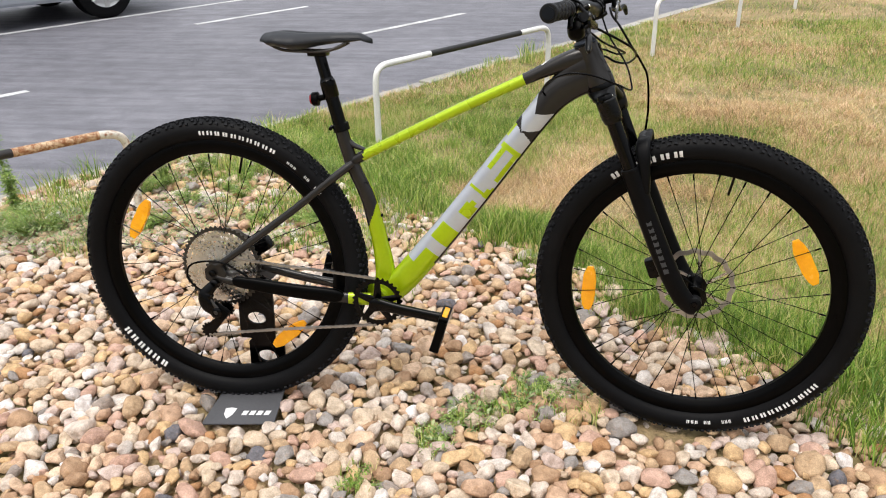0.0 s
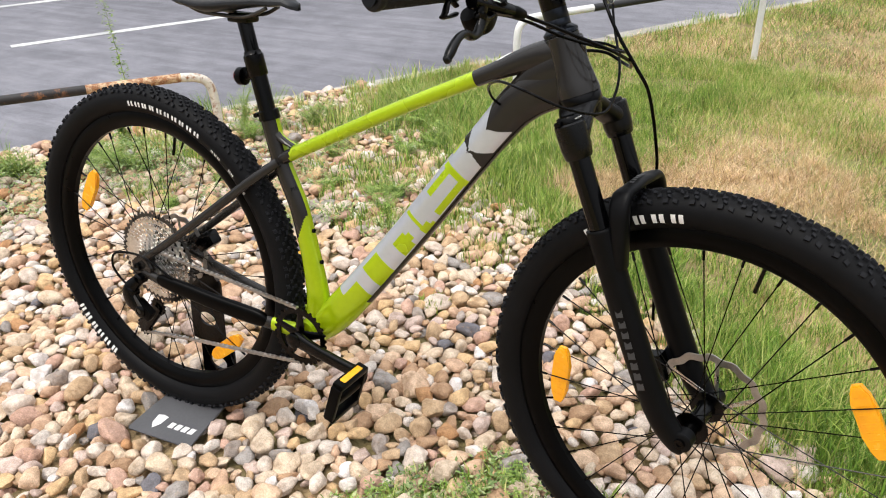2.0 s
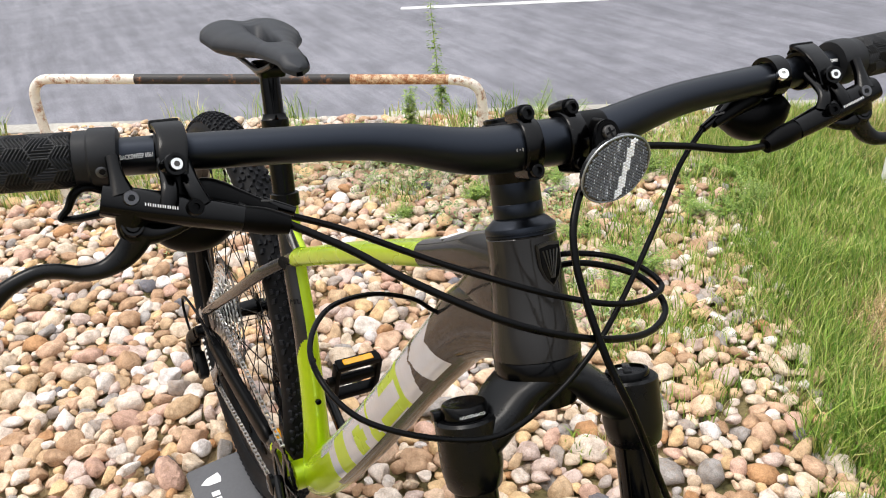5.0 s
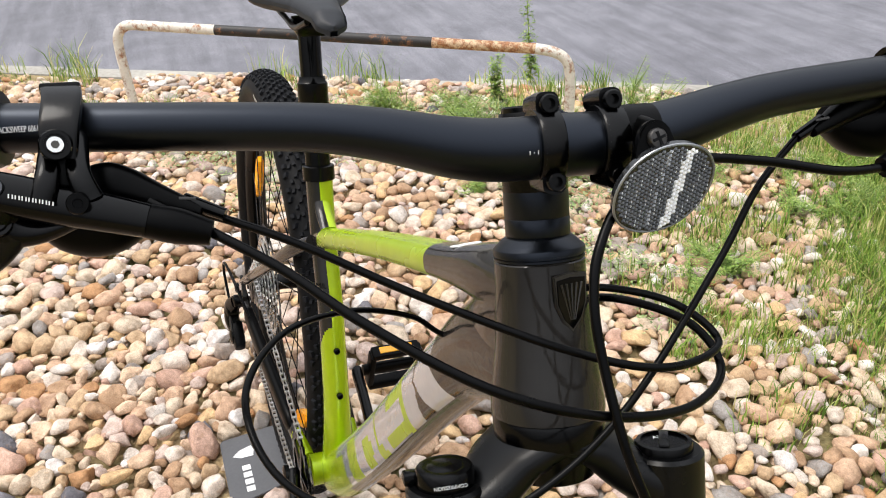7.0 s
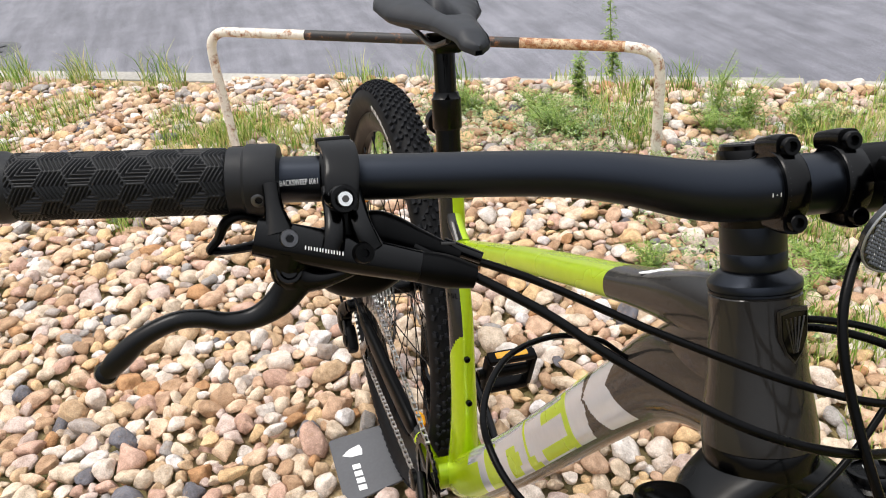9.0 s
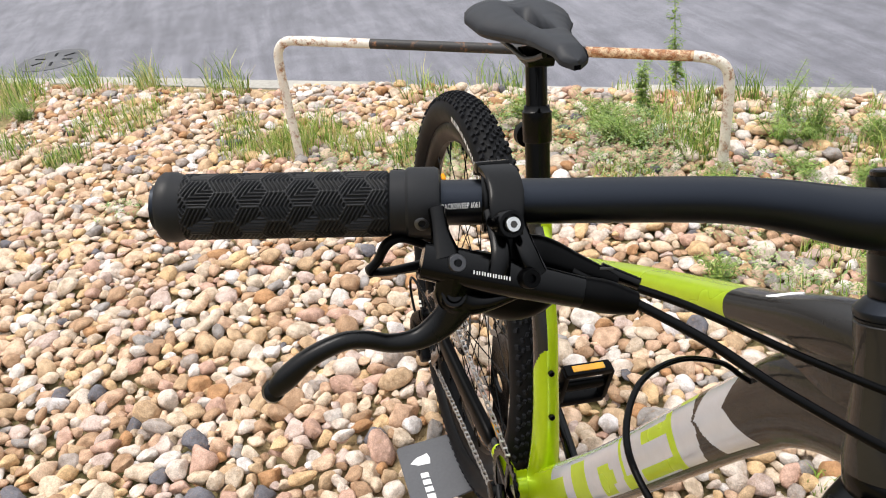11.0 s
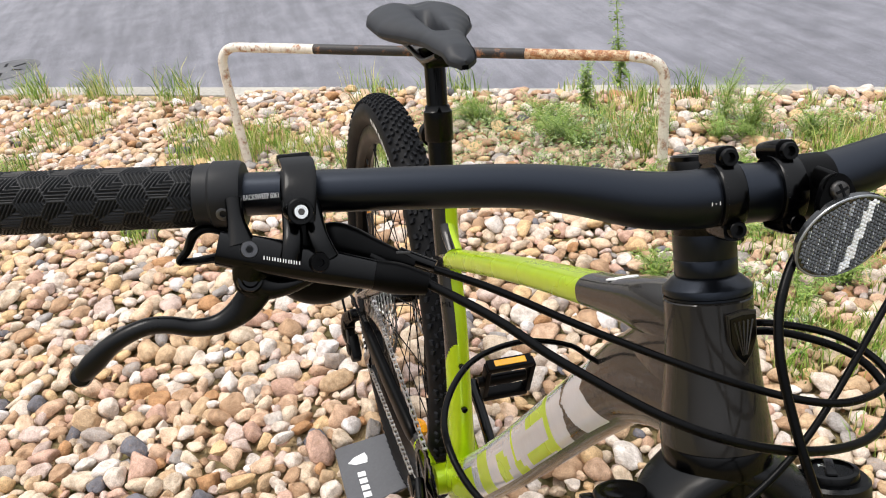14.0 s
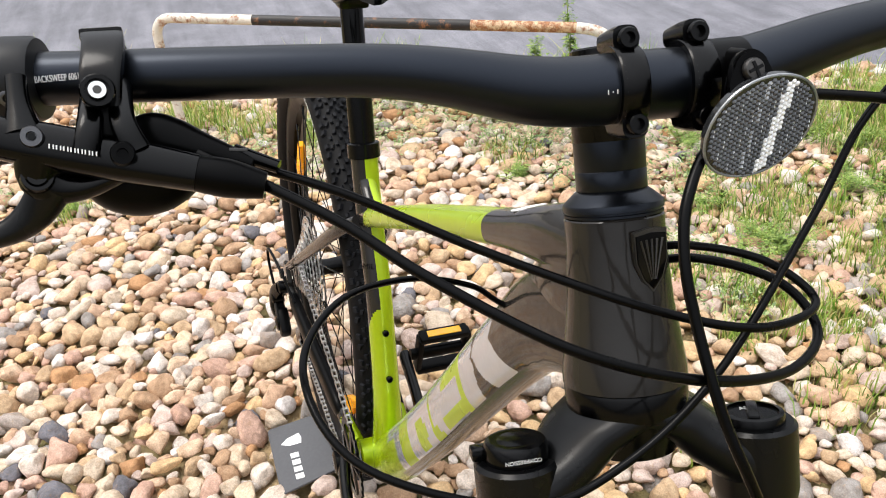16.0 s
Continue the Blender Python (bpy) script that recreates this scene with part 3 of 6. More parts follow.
PAINTS = [GREY, LIME, SILVER]
DT = [(0.425, 0, 0.322), (0.482, 0, 0.380), (0.615, 0, 0.548), (0.775, 0, 0.765), (0.835, 0, 0.835), (0.905, 0, 0.872)]
frame_part = part("frame", sweep(DT, [(0.031, 0.024), (0.034, 0.023), (0.0315, 0.0205), (0.030, 0.0205), (0.034, 0.022), (0.036, 0.024)], 560, 144, up=(0, 1, 0), power=2.5, paint=dt_paint), PAINTS, bike, "glossy aluminium frame fading from grey to lime", 50)
TT = [(0.335, 0, 0.648), (0.387, 0, 0.677), (0.590, 0, 0.780), (0.758, 0, 0.859), (0.84, 0, 0.896), (0.895, 0, 0.912)]


def tt_paint(s, k, c):
    if c.x > 0.751 + 0.25 * (c.z - 0.853) * -1:
        return 0
    if c.x < 0.378:
        return 0
    return 1


part("top_tube", sweep(TT, [(0.012, 0.016), (0.0125, 0.016), (0.0125, 0.0165), (0.0135, 0.019), (0.020, 0.022), (0.023, 0.022)], 120, 32, up=(0, 1, 0), power=2.6, paint=tt_paint), PAINTS, frame_part, "lime top tube, grey at the head", 50)
ST = [(0.322, 0, 0.740), (0.335, 0, 0.690), (0.352, 0, 0.640), (0.381, 0, 0.575), (0.396, 0, 0.520), (0.411, 0, 0.455), (0.421, 0, 0.385), (0.418, 0, 0.320)]


def st_paint(s, k, c):
    front = c.x - np.interp(c.z, [0.32, 0.385, 0.455, 0.52, 0.575, 0.64, 0.74], [0.418, 0.421, 0.411, 0.396, 0.381, 0.352, 0.322])
    if c.z < 0.492 + (front + 0.019) * 1.66:
        return 1
    return 1 if c.y > -0.003 and front > -0.004 else 0


part("seat_tube", sweep(ST, [(0.0168, 0.0168), (0.0168, 0.0165), (0.0175, 0.0165), (0.0185, 0.0165), (0.019, 0.0165), (0.0205, 0.017), (0.0245, 0.019), (0.026, 0.022)], 150, 36, up=(0, 1, 0), power=2.2, paint=st_paint), PAINTS, frame_part, "lime and grey seat tube", 50)
# bridge behind the top tube joint
part("gusset", sweep([(0.336, -0.001, 0.714), (0.350, -0.001, 0.697), (0.380, -0.001, 0.686)], [(0.006, 0.0105), (0.007, 0.0105), (0.004, 0.010)], 20, 14, paint=lambda s, k, c: 1 if c.y > -0.002 else 0), [GREY, LIME], frame_part)
# head tube, flared at both ends
part("head_tube", lathe([(0.016, 0.0315), (0.017, 0.0330), (0.024, 0.0328), (0.038, 0.0308), (0.058, 0.0280), (0.09, 0.0258), (0.104, 0.0258), (0.1055, 0.0245)], HEAD, AXIS, 48), GREY, frame_part, "tapered grey head tube")
# web between top and down tube
web = bmesh.new()
sweep([(0.815, 0, 0.848), (0.86, 0, 0.872), (0.90, 0, 0.892)], [(0.012, 0.014), (0.034, 0.022), (0.046, 0.024)], 20, 28, up=(0, 1, 0), power=2.4, bm=web)
part("head_gusset", web, GREY, frame_part)
part("bottom_bracket", lathe([(-0.037, 0.020), (-0.036, 0.0225), (0.036, 0.0225), (0.037, 0.020)], (0.411, 0.0, 0.320), (0, 1, 0), 32), LIME, frame_part)
for y in (-1, 1):
    part("seat_stay", sweep([(0.004, y * 0.066, 0.392), (0.06, y * 0.064, 0.430), (0.20, y * 0.052, 0.535), (0.30, y * 0.036, 0.615), (0.352, y * 0.016, 0.655)], [(0.0075, 0.006), (0.0085, 0.0065), (0.009, 0.0065), (0.0095, 0.0075), (0.0095, 0.009)], 40, 14, up=(0, 1, 0)), GREY, frame_part)
    part("chain_stay", sweep([(0.0, y * 0.067, 0.366), (0.07, y * 0.064, 0.352), (0.20, y * 0.052, 0.332), (0.30, y * 0.044, 0.322), (0.39, y * 0.034, 0.318)], [(0.010, 0.007), (0.011, 0.008), (0.012, 0.009), (0.014, 0.009), (0.017, 0.010)], 44, 14, up=(0, 1, 0), paint=lambda s, k, c: 1 if c.x > 0.335 else 0), PAINTS, frame_part)
    part("dropout", prism([(-0.022, -0.018), (0.0, -0.03), (0.03, -0.02), (0.034, 0.0), (0.02, 0.022), (-0.005, 0.022), (-0.022, 0.008)], 0.007, facing((0.0, y * 0.068, 0.378), (0, -1, 0)), 0.0015), GREY, frame_part)
part("stay_bridge", sweep([(0.275, -0.038, 0.597), (0.279, 0, 0.603), (0.275, 0.038, 0.597)], 0.006, 10, 12, up=(0, 0, 1)), GREY, frame_part)
part("chain_stay_guard", sweep([(0.05, -0.0660, 0.359), (0.07, -0.0655, 0.356), (0.20, -0.0545, 0.337), (0.30, -0.046, 0.327), (0.325, -0.044, 0.325)], [(0.006, 0.006), (0.0150, 0.0090), (0.0175, 0.0100), (0.0175, 0.0100), (0.008, 0.006)], 30, 16, power=2.8), PLASTIC, frame_part, "black rubber guard")
for at in ((0.4160, 0.0, 0.5255), (0.4325, 0.0, 0.4640)):
    bolt = lathe([(-0.004, 0.0042), (0.0018, 0.0042), (0.0028, 0.003), (0.0012, 0.0022), (-0.001, 0.002)], at, (0.97, 0, 0.24), 16)
    part("bottle_boss", bolt, SATIN_BLACK, frame_part, "black threaded bolt")
words("M/L", 0.010, facing((0.3845, -0.0125, 0.608), (0.72, -0.69, 0.3), (-0.3, 0, 0.95)), frame_part, SATIN_BLACK, "size_mark")
part("seat_collar", lathe([(-0.010, 0.0185), (-0.009, 0.020), (0.008, 0.020), (0.009, 0.0185)], (0.3225, 0, 0.738), (-0.25, 0, 0.97), 32), SATIN_BLACK, frame_part, "black seat clamp collar")
part("seat_quick_bolt", sweep([(0.300, -0.012, 0.735), (0.296, 0.014, 0.735)], 0.0045, 6, 12, up=(0, 0, 1)), SATIN_BLACK, frame_part)
# badge on the head tube: a plain shield
BADGE = facing(HEAD + AXIS * 0.083 + FORE * 0.0260 + Vector((0, 0.004, 0)), FORE + Vector((0, 0.14, 0)), AXIS)
edge = [(-0.012, 0.0190), (0.0, 0.0205), (0.012, 0.0190), (0.0115, 0.0), (0.007, -0.012), (0, -0.0200), (-0.007, -0.012), (-0.0115, 0.0)]
badge = part("head_badge", prism([(x * 0.9, y * 0.82) for x, y in edge], 0.0022, BADGE, 0.0006), DARK_STEEL, frame_part, "small metal shield badge on the head tube")
part("badge_field", prism([(x * 0.78, y * 0.70) for x, y in edge], 0.0008, BADGE @ Matrix.Translation((0, 0, 0.0012)), 0.0002), GLOSS_BLACK, frame_part, "glossy black field")
for k in range(-2, 3):
    part("badge_rib", sweep([BADGE @ Vector((k * 0.0008, -0.009, 0.0016)), BADGE @ Vector((k * 0.0034, 0.011, 0.0016))], [0.0003, 0.0007], 6, 6), DARK_STEEL, frame_part)
# three slanted leaf strokes lying on the top tube
mark = bmesh.new()
for k in range(3):
    here = Vector((0.7915 + 0.0034 * k, -0.0098 + 0.0040 * k, 0.8912 + 0.0025 * k))
    along = Vector((0.74, 0.50, 0.44)) * (0.0075 - 0.0006 * k)
    sweep([here - along, here - along * 0.6, here, here + along * 0.7, here + along], [(0.0006, 0.0006), (0.0018, 0.0009), (0.0021, 0.0009), (0.0016, 0.0009), (0.0005, 0.0006)], 12, 10, up=(-0.47, -0.25 + 0.10 * k, 0.84), bm=mark)
part("top_tube_mark", mark, WHITE_PRINT, frame_part, "small white shape")

# headset, spacers and stem
UPPER = HEAD + AXIS * 0.1055
part("headset_cover", lathe([(0.0, 0.0256), (0.0012, 0.0256), (0.0015, 0.0246), (0.0024, 0.0246), (0.0027, 0.0259), (0.0058, 0.0259), (0.0064, 0.0255), (0.0085, 0.0232), (0.0112, 0.0203), (0.0125, 0.0185)], UPPER, AXIS, 64), MATT_BLACK, bike, "black headset cover")
part("spacer", lathe([(0.012, 0.0176), (0.013, 0.0182), (0.0225, 0.0182), (0.0228, 0.0180), (0.0231, 0.0182), (0.040, 0.0182), (0.041, 0.018)], UPPER, AXIS, 48), MATT_BLACK, bike, "black headset spacers", m=STEER)
stem_c = HEAD + AXIS * 0.165
BAR = Vector((0.8965, 0, 1.0065))
stem = part("stem", lathe([(-0.022, 0.0181), (-0.0215, 0.0184), (0.018, 0.0184), (0.021, 0.0175)], stem_c, AXIS, 40), SATIN_BLACK, bike, "short black handlebar stem", m=STEER)
part("stem_arm", sweep([stem_c + Vector((0.004, 0, 0.001)), BAR - Vector((0.012, 0, 0.003))], [(0.017, 0.017), (0.0155, 0.017), (0.016, 0.018)], 10, 24, power=3.0), MATT_BLACK, stem, m=STEER)
part("top_cap", lathe([(0.021, 0.0165), (0.0235, 0.0165), (0.0245, 0.0155), (0.0245, 0.006), (0.023, 0.005), (0.023, 0.001)], stem_c, AXIS, 36), SATIN_BLACK, stem, "round black top cap", m=STEER)
for y in (-0.0078, 0.0245):
    ring = lathe([(-0.0062, 0.0158), (-0.0062, 0.0186), (-0.0052, 0.0194), (0.0052, 0.0194), (0.0062, 0.0186), (0.0062, 0.0158)], BAR + Vector((0, y, 0)), (0, 1, 0), 48, closed=True)
    clamp = part("face_clamp", ring, SATIN_BLACK, stem, "black bar clamp ring", m=STEER)
    dots = bmesh.new()
    for k in range(11):
        a = radians(-42 + 8.5 * k)
        out = FORE * math.cos(a) + AXIS * math.sin(a)
        block((0.0002, 0.0002, 0.0001), facing(BAR + Vector((0, y - 0.0049, 0)) + out * 0.01945, out, AXIS), 0, dots)
    part("angle_marks", dots, PALE_PRINT, stem, "row of tiny white marks", m=STEER)
    for sgn, rise, fore in ((1, 0.0205, 0.0), (-1, 0.0168, 0.0045)):
        ear = BAR + Vector((0, y, 0)) + FORE * fore + AXIS * rise * sgn
        part("clamp_ear", sweep([ear - FORE * 0.012, ear, ear + FORE * 0.0085], [(0.0050, 0.0062), (0.0062, 0.0062), (0.0060, 0.0060)], 8, 18, up=(0, 1, 0), power=3.0), SATIN_BLACK, stem, m=STEER)
        at = ear + FORE * 0.0095
        bolt = part("clamp_bolt", lathe([(-0.002, 0.0047), (0.0030, 0.0047), (0.0036, 0.0042), (0.0036, 0.0026), (0.0005, 0.0025), (0.0005, 0.0002)], at, FORE, 20), SATIN_BLACK, stem, "black socket bolt", m=STEER)

# handlebar with a little rise and sweep
RIGHT = [(0.0, 0.0, 0.0), (0.0, -0.030, 0.0), (-0.0005, -0.055, 0.0035), (-0.003, -0.090, 0.0120), (-0.007, -0.125, 0.0166), (-0.013, -0.190, 0.0195), (-0.020, -0.262, 0.0216), (-0.029, -0.392, 0.0272)]
bar_line = [BAR + Vector((x, -y, z)) for x, y, z in RIGHT[::-1]] + [BAR + Vector(p) for p in RIGHT[1:]]
half = [0.0159, 0.0157, 0.0149, 0.0126, 0.0114, 0.0111, 0.0111, 0.0111]
bar = part("handlebar", sweep(bar_line, half[::-1] + half[1:], 120, 32, up=(0, 0, 1)), MATT_BLACK, bike, "wide matt black riser handlebar", m=STEER)
def bar_at(y):
    ys = [p[1] for p in RIGHT]
    return BAR + Vector((np.interp(-y, [-v for v in ys], [p[0] for p in RIGHT]), y, np.interp(-y, [-v for v in ys], [p[2] for p in RIGHT])))


REACH = Vector((0.011, -0.001, 0.007))
BAR_DIR = (bar_at(-0.37) - bar_at(-0.26)).normalized()
words("9°BACKSWEEP 6061", 0.0038, STEER @ facing(bar_at(-0.2472) + Vector((0.0110, 0, 0.0036)), (0.94, -0.14, 0.30), (-0.3, 0, 0.94)) @ Matrix.Diagonal((0.62, 1, 1, 1)), bar, WHITE_PRINT, "bar_print")
ticks = bmesh.new()
for k in range(4):
    block((0.00032, 0.0019 if k % 2 else 0.0005, 0.0003), facing(BAR + Vector((0.01535, -0.0138 - k * 0.0021, 0.0042)), (0.965, 0, 0.26), (-0.26, 0, 0.965)), 0, ticks)
part("centre_ticks", ticks, WHITE_PRINT, bar, m=STEER)


def grip(m):
    a, b = bar_at(-0.2548), bar_at(-0.3875)
    d = (b - a).normalized()
    n = (b - a).length
    body = lathe([(0.0, 0.0122), (0.001, 0.0165), (0.003, 0.0175), (0.0155, 0.0175), (0.017, 0.0162), (0.0240, 0.0162), (0.0250, 0.0145), (n - 0.012, 0.0145), (n - 0.006, 0.0170), (n - 0.001, 0.0170), (n + 0.001, 0.0155), (n + 0.0015, 0.002)], a, d, 48)
    g = part("grip", body, GRIP_RUBBER, bar, "black lock-on rubber grip", m=m)
    # sleeve of hexagonal pads, each cut by bent grooves
    s = d.cross(Vector((0, 0, 1))).normalized()
    u = s.cross(d)

    def on(h, ang, r):
        return a + d * h + (s * math.cos(ang) + u * math.sin(ang)) * r
    nl, na, h0, h1 = 240, 250, 0.0250, n - 0.010
    H, A = np.meshgrid(np.linspace(h0, h1, nl), np.arange(na) / na, indexing="ij")
    side_mm, tall = 8.2, 99.4 / 7
    X, Y = H * 1000 - 3.0, A * 99.4
    best = np.full(X.shape, 1e9)
    GX, GY, ODD = np.zeros(X.shape), np.zeros(X.shape), np.zeros(X.shape)
    for col in range(-1, 13):
        cx = col * 1.5 * side_mm
        cy = (np.round(Y / tall - (0.5 if col % 2 else 0.0)) + (0.5 if col % 2 else 0.0)) * tall
        far = (X - cx) ** 2 + (Y - cy) ** 2
        closer = far < best
        best = np.where(closer, far, best)
        GX, GY, ODD = np.where(closer, X - cx, GX), np.where(closer, Y - cy, GY), np.where(closer, col % 2, ODD)
    rim_gap = tall / 2 - np.maximum(np.abs(GY), np.abs(GX) * 0.866 + np.abs(GY) * 0.5)
    nest = np.where(ODD > 0, np.maximum(GY, 0.866 * GX - 0.5 * GY), 0.866 * GX + 0.5 * np.abs(GY))
    cut = np.clip(np.sin(2 * np.pi * nest / 1.75) * 2.6 + 0.3, -1, 1) * 0.5 + 0.5
    raised = np.where(rim_gap < 0.50, 1.0, cut) * np.clip(np.minimum(H - h0, h1 - H) / 0.001, 0, 1)
    rad = 0.0146 + 0.0014 * raised
    ca, sa = np.cos(A * 2 * np.pi), np.sin(A * 2 * np.pi)
    V = np.stack([a[q] + d[q] * H + (s[q] * ca + u[q] * sa) * rad for q in range(3)], -1).reshape(-1, 3)
    M4 = np.array(m)
    V = V @ M4[:3, :3].T + M4[:3, 3]
    r_, c_ = np.meshgrid(np.arange(nl - 1), np.arange(na), indexing="ij")
    F = np.stack([r_ * na + c_, r_ * na + (c_ + 1) % na, (r_ + 1) * na + (c_ + 1) % na, (r_ + 1) * na + c_], -1).reshape(-1, 4)
    sleeve = new("grip_sleeve", raw_mesh("grip_sleeve", V, F, GRIP_RUBBER))
    sleeve.parent = g
    tagged(sleeve, "black rubber sleeve with grooved hexagon pads")
    part("grip_bolt", lathe([(-0.003, 0.0036), (0.001, 0.0036), (0.0014, 0.0030), (0.0014, 0.0018), (0.0, 0.0017)], a + d * 0.0105 + Vector((0.0165, 0, -0.0020)), (0.95, 0, 0.1), 18), BOLT_GREY, g, "small socket bolt", m=m)
    bars_ = bmesh.new()
    for k in range(6):
        block((0.0022, 0.0052, 0.0006), facing(on(0.0205, 0.05 + k * 0.19, 0.0163), (s * math.cos(0.05 + k * 0.19) + u * math.sin(0.05 + k * 0.19)), d), 0, bars_)
    part("grip_mark", bars_, GRIP_RUBBER, g, "raised plain bars", m=m)
    return g


def round_bolt(name, at, out, r, parent, m, mat=SATIN_BLACK, deep=0.003):
    return part(name, lathe([(-deep, r), (0.0012, r), (0.002, r * 0.9), (0.002, r * 0.45), (0.0, r * 0.42)], at, out, 24), mat, parent, m=m)


FACE = Vector((0.87, 0.08, 0.48)).normalized()


def controls(m, lockout):
    """Brake lever and shifter of one side, written for the right-hand side."""
    a, b = Vector((0.8585, -0.2725, 0.9925)), Vector((0.8765, -0.2010, 0.9765))
    body = sweep([a, a.lerp(b, 0.3), a.lerp(b, 0.65), b], [(0.0086, 0.0085), (0.0092, 0.0088), (0.0088, 0.0086), (0.0076, 0.0076)], 30, 24, up=FACE, power=2.6)
    lever_unit = part("brake_lever_unit", body, SATIN_BLACK, bar, "black hydraulic brake lever body", m=m)
    part("hose_boot", sweep([b, b.lerp(Vector((0.882, -0.177, 0.971)), 0.5), (0.8828, -0.1755, 0.9705)], [0.0076, 0.0080, 0.0056], 14, 20, up=FACE), PLASTIC, lever_unit, "ribbed black hose boot", m=m)
    # band round the bar, its hinge and bolt
    c = STEER @ bar_at(-0.2290) - REACH
    d = (STEER.to_3x3() @ BAR_DIR).normalized()
    ring = lathe([(-0.0068, 0.0113), (-0.0068, 0.0138), (-0.0058, 0.0148), (0.0058, 0.0148), (0.0068, 0.0138), (0.0068, 0.0113)], c, d, 40, closed=True)
    part("bar_band", ring, SATIN_BLACK, lever_unit, "black clamp band", m=m)
    strap = [c + Vector(v) for v in ((-0.0120, 0, 0.0100), (-0.0060, 0, 0.0158), (0.0040, 0.001, 0.0165), (0.0140, 0.0005, 0.0130), (0.0215, -0.001, 0.0070), (0.0275, -0.002, -0.0035))]
    part("band_strap", sweep(strap, [(0.0018, 0.0078), (0.0020, 0.0082), (0.0022, 0.0082), (0.0024, 0.0082), (0.0026, 0.0080), (0.0022, 0.0070)], 30, 20, up=tuple(d), power=5.0), SATIN_BLACK, lever_unit, "black hinged clamp strap", m=m)
    part("bolt_boss", lathe([(-0.016, 0.0062), (-0.001, 0.0066), (0.0004, 0.0060), (0.0004, 0.0046), (-0.002, 0.0045)], Vector((0.8662, -0.2330, 1.0106)), (0.87, 0.1, 0.45), 24), SATIN_BLACK, lever_unit, m=m)
    part("band_hinge", block((0.0170, 0.006, 0.0055), facing(c + Vector((-0.0065, 0, 0.0160)), (-0.4, 0, 1), (1, 0, 0.4)), 0.0015), SATIN_BLACK, lever_unit, m=m)
    round_bolt("clamp_bolt", Vector((0.8668, -0.233, 1.0108)), (0.87, 0.1, 0.45), 0.0036, lever_unit, m, CHROME, 0.012)
    part("hex_socket", lathe([(0.0, 0.0017), (0.0022, 0.0017), (0.0022, 0.0002)], Vector((0.8668, -0.233, 1.0108)), (0.87, 0.1, 0.45), 6), DARK_STEEL, lever_unit, m=m)
    for off in (-0.0048, 0.0048):
        part("bracket_arm", sweep([c + Vector((0.012, off * 1.0, 0.001)), Vector((0.868, -0.232 + off * 1.25, 0.998)), Vector((0.874, -0.2315 + off * 1.9, 0.988))], [(0.0048, 0.0028), (0.0048, 0.0028), (0.0055, 0.004)], 12, 12, up=FACE), SATIN_BLACK, lever_unit, m=m)
    part("bracket_back", block((0.011, 0.018, 0.004), facing((0.8625, -0.232, 0.998), FACE), 0.001), PLASTIC, lever_unit, m=m)
    part("bar_rest", sweep([(0.847, -0.263, 1.012), (0.855, -0.263, 1.004), (0.864, -0.262, 0.995)], [(0.0040, 0.004), (0.0044, 0.004), (0.0075, 0.005)], 12, 12, up=FACE), SATIN_BLACK, lever_unit, m=m)
    round_bolt("reach_bolt", Vector((0.8690, -0.2588, 0.9955)), FACE, 0.0042, lever_unit, m, BOLT_GREY, 0.006)
    part("reach_socket", lathe([(0.0, 0.0016), (0.0023, 0.0016), (0.0023, 0.0002)], Vector((0.8690, -0.2588, 0.9955)), FACE, 6), SATIN_BLACK, lever_unit, m=m)
    round_bolt("reservoir_bolt", Vector((0.8795, -0.2275, 0.9893)), FACE, 0.0046, lever_unit, m, PLASTIC, 0.006)
    logo = bmesh.new()
    for k in range(14):
        q = k + (0.12 if k % 2 else 0.0)
        block((0.00050, 0.0017, 0.0003), facing(Vector((0.8757 + 0.00021 * q, -0.2526 + 0.00121 * q, 0.9938 - 0.00030 * q)), FACE, (-0.48, 0.13, 0.87)), 0, logo)
    part("maker_mark", logo, WHITE_PRINT, lever_unit, "white plain bars", m=m)
    # lever blade with its pivot
    part("lever_pivot", lathe([(-0.007, 0.0066), (0.003, 0.0066), (0.0045, 0.0058), (0.0045, 0.0044), (0.0035, 0.0040), (0.005, 0.0036), (0.005, 0.001)], (0.867, -0.2605, 0.9775), (0.80, 0.1, 0.6), 28), SATIN_BLACK, lever_unit, "round pivot cap", m=m)
    part("pivot_web", sweep([(0.867, -0.257, 0.988), (0.867, -0.258, 0.976), (0.868, -0.245, 0.972), (0.870, -0.228, 0.977)], [(0.010, 0.005), (0.009, 0.005), (0.005, 0.0045), (0.003, 0.004)], 18, 14, up=FACE), SATIN_BLACK, lever_unit, m=m)
    blade = [(x_, y_, z_ + 0.002) for x_, y_, z_ in [(0.868, -0.2565, 0.9720), (0.868, -0.2650, 0.9610), (0.868, -0.2765, 0.9540), (0.868, -0.2890, 0.9535), (0.868, -0.3010, 0.9575), (0.868, -0.3120, 0.9580), (0.868, -0.3263, 0.9520), (0.868, -0.3380, 0.9420), (0.868, -0.3450, 0.9350)]]
    part("lever_blade", sweep(blade, [(0.0082, 0.0045), (0.0070, 0.0048), (0.0052, 0.0050), (0.0045, 0.0052), (0.0043, 0.0055), (0.0043, 0.0058), (0.0046, 0.0060), (0.0054, 0.0058), (0.0040, 0.0042)], 44, 18, up=FACE, power=2.4), CROWN_BLACK, lever_unit, "hooked black brake lever blade", m=m)
    part("blade_tip", lathe([(-0.004, 0.002), (-0.003, 0.0046), (0.0, 0.0055), (0.003, 0.0046), (0.004, 0.002)], (0.868, -0.3445, 0.9376), FACE, 20), CROWN_BLACK, lever_unit, m=m)
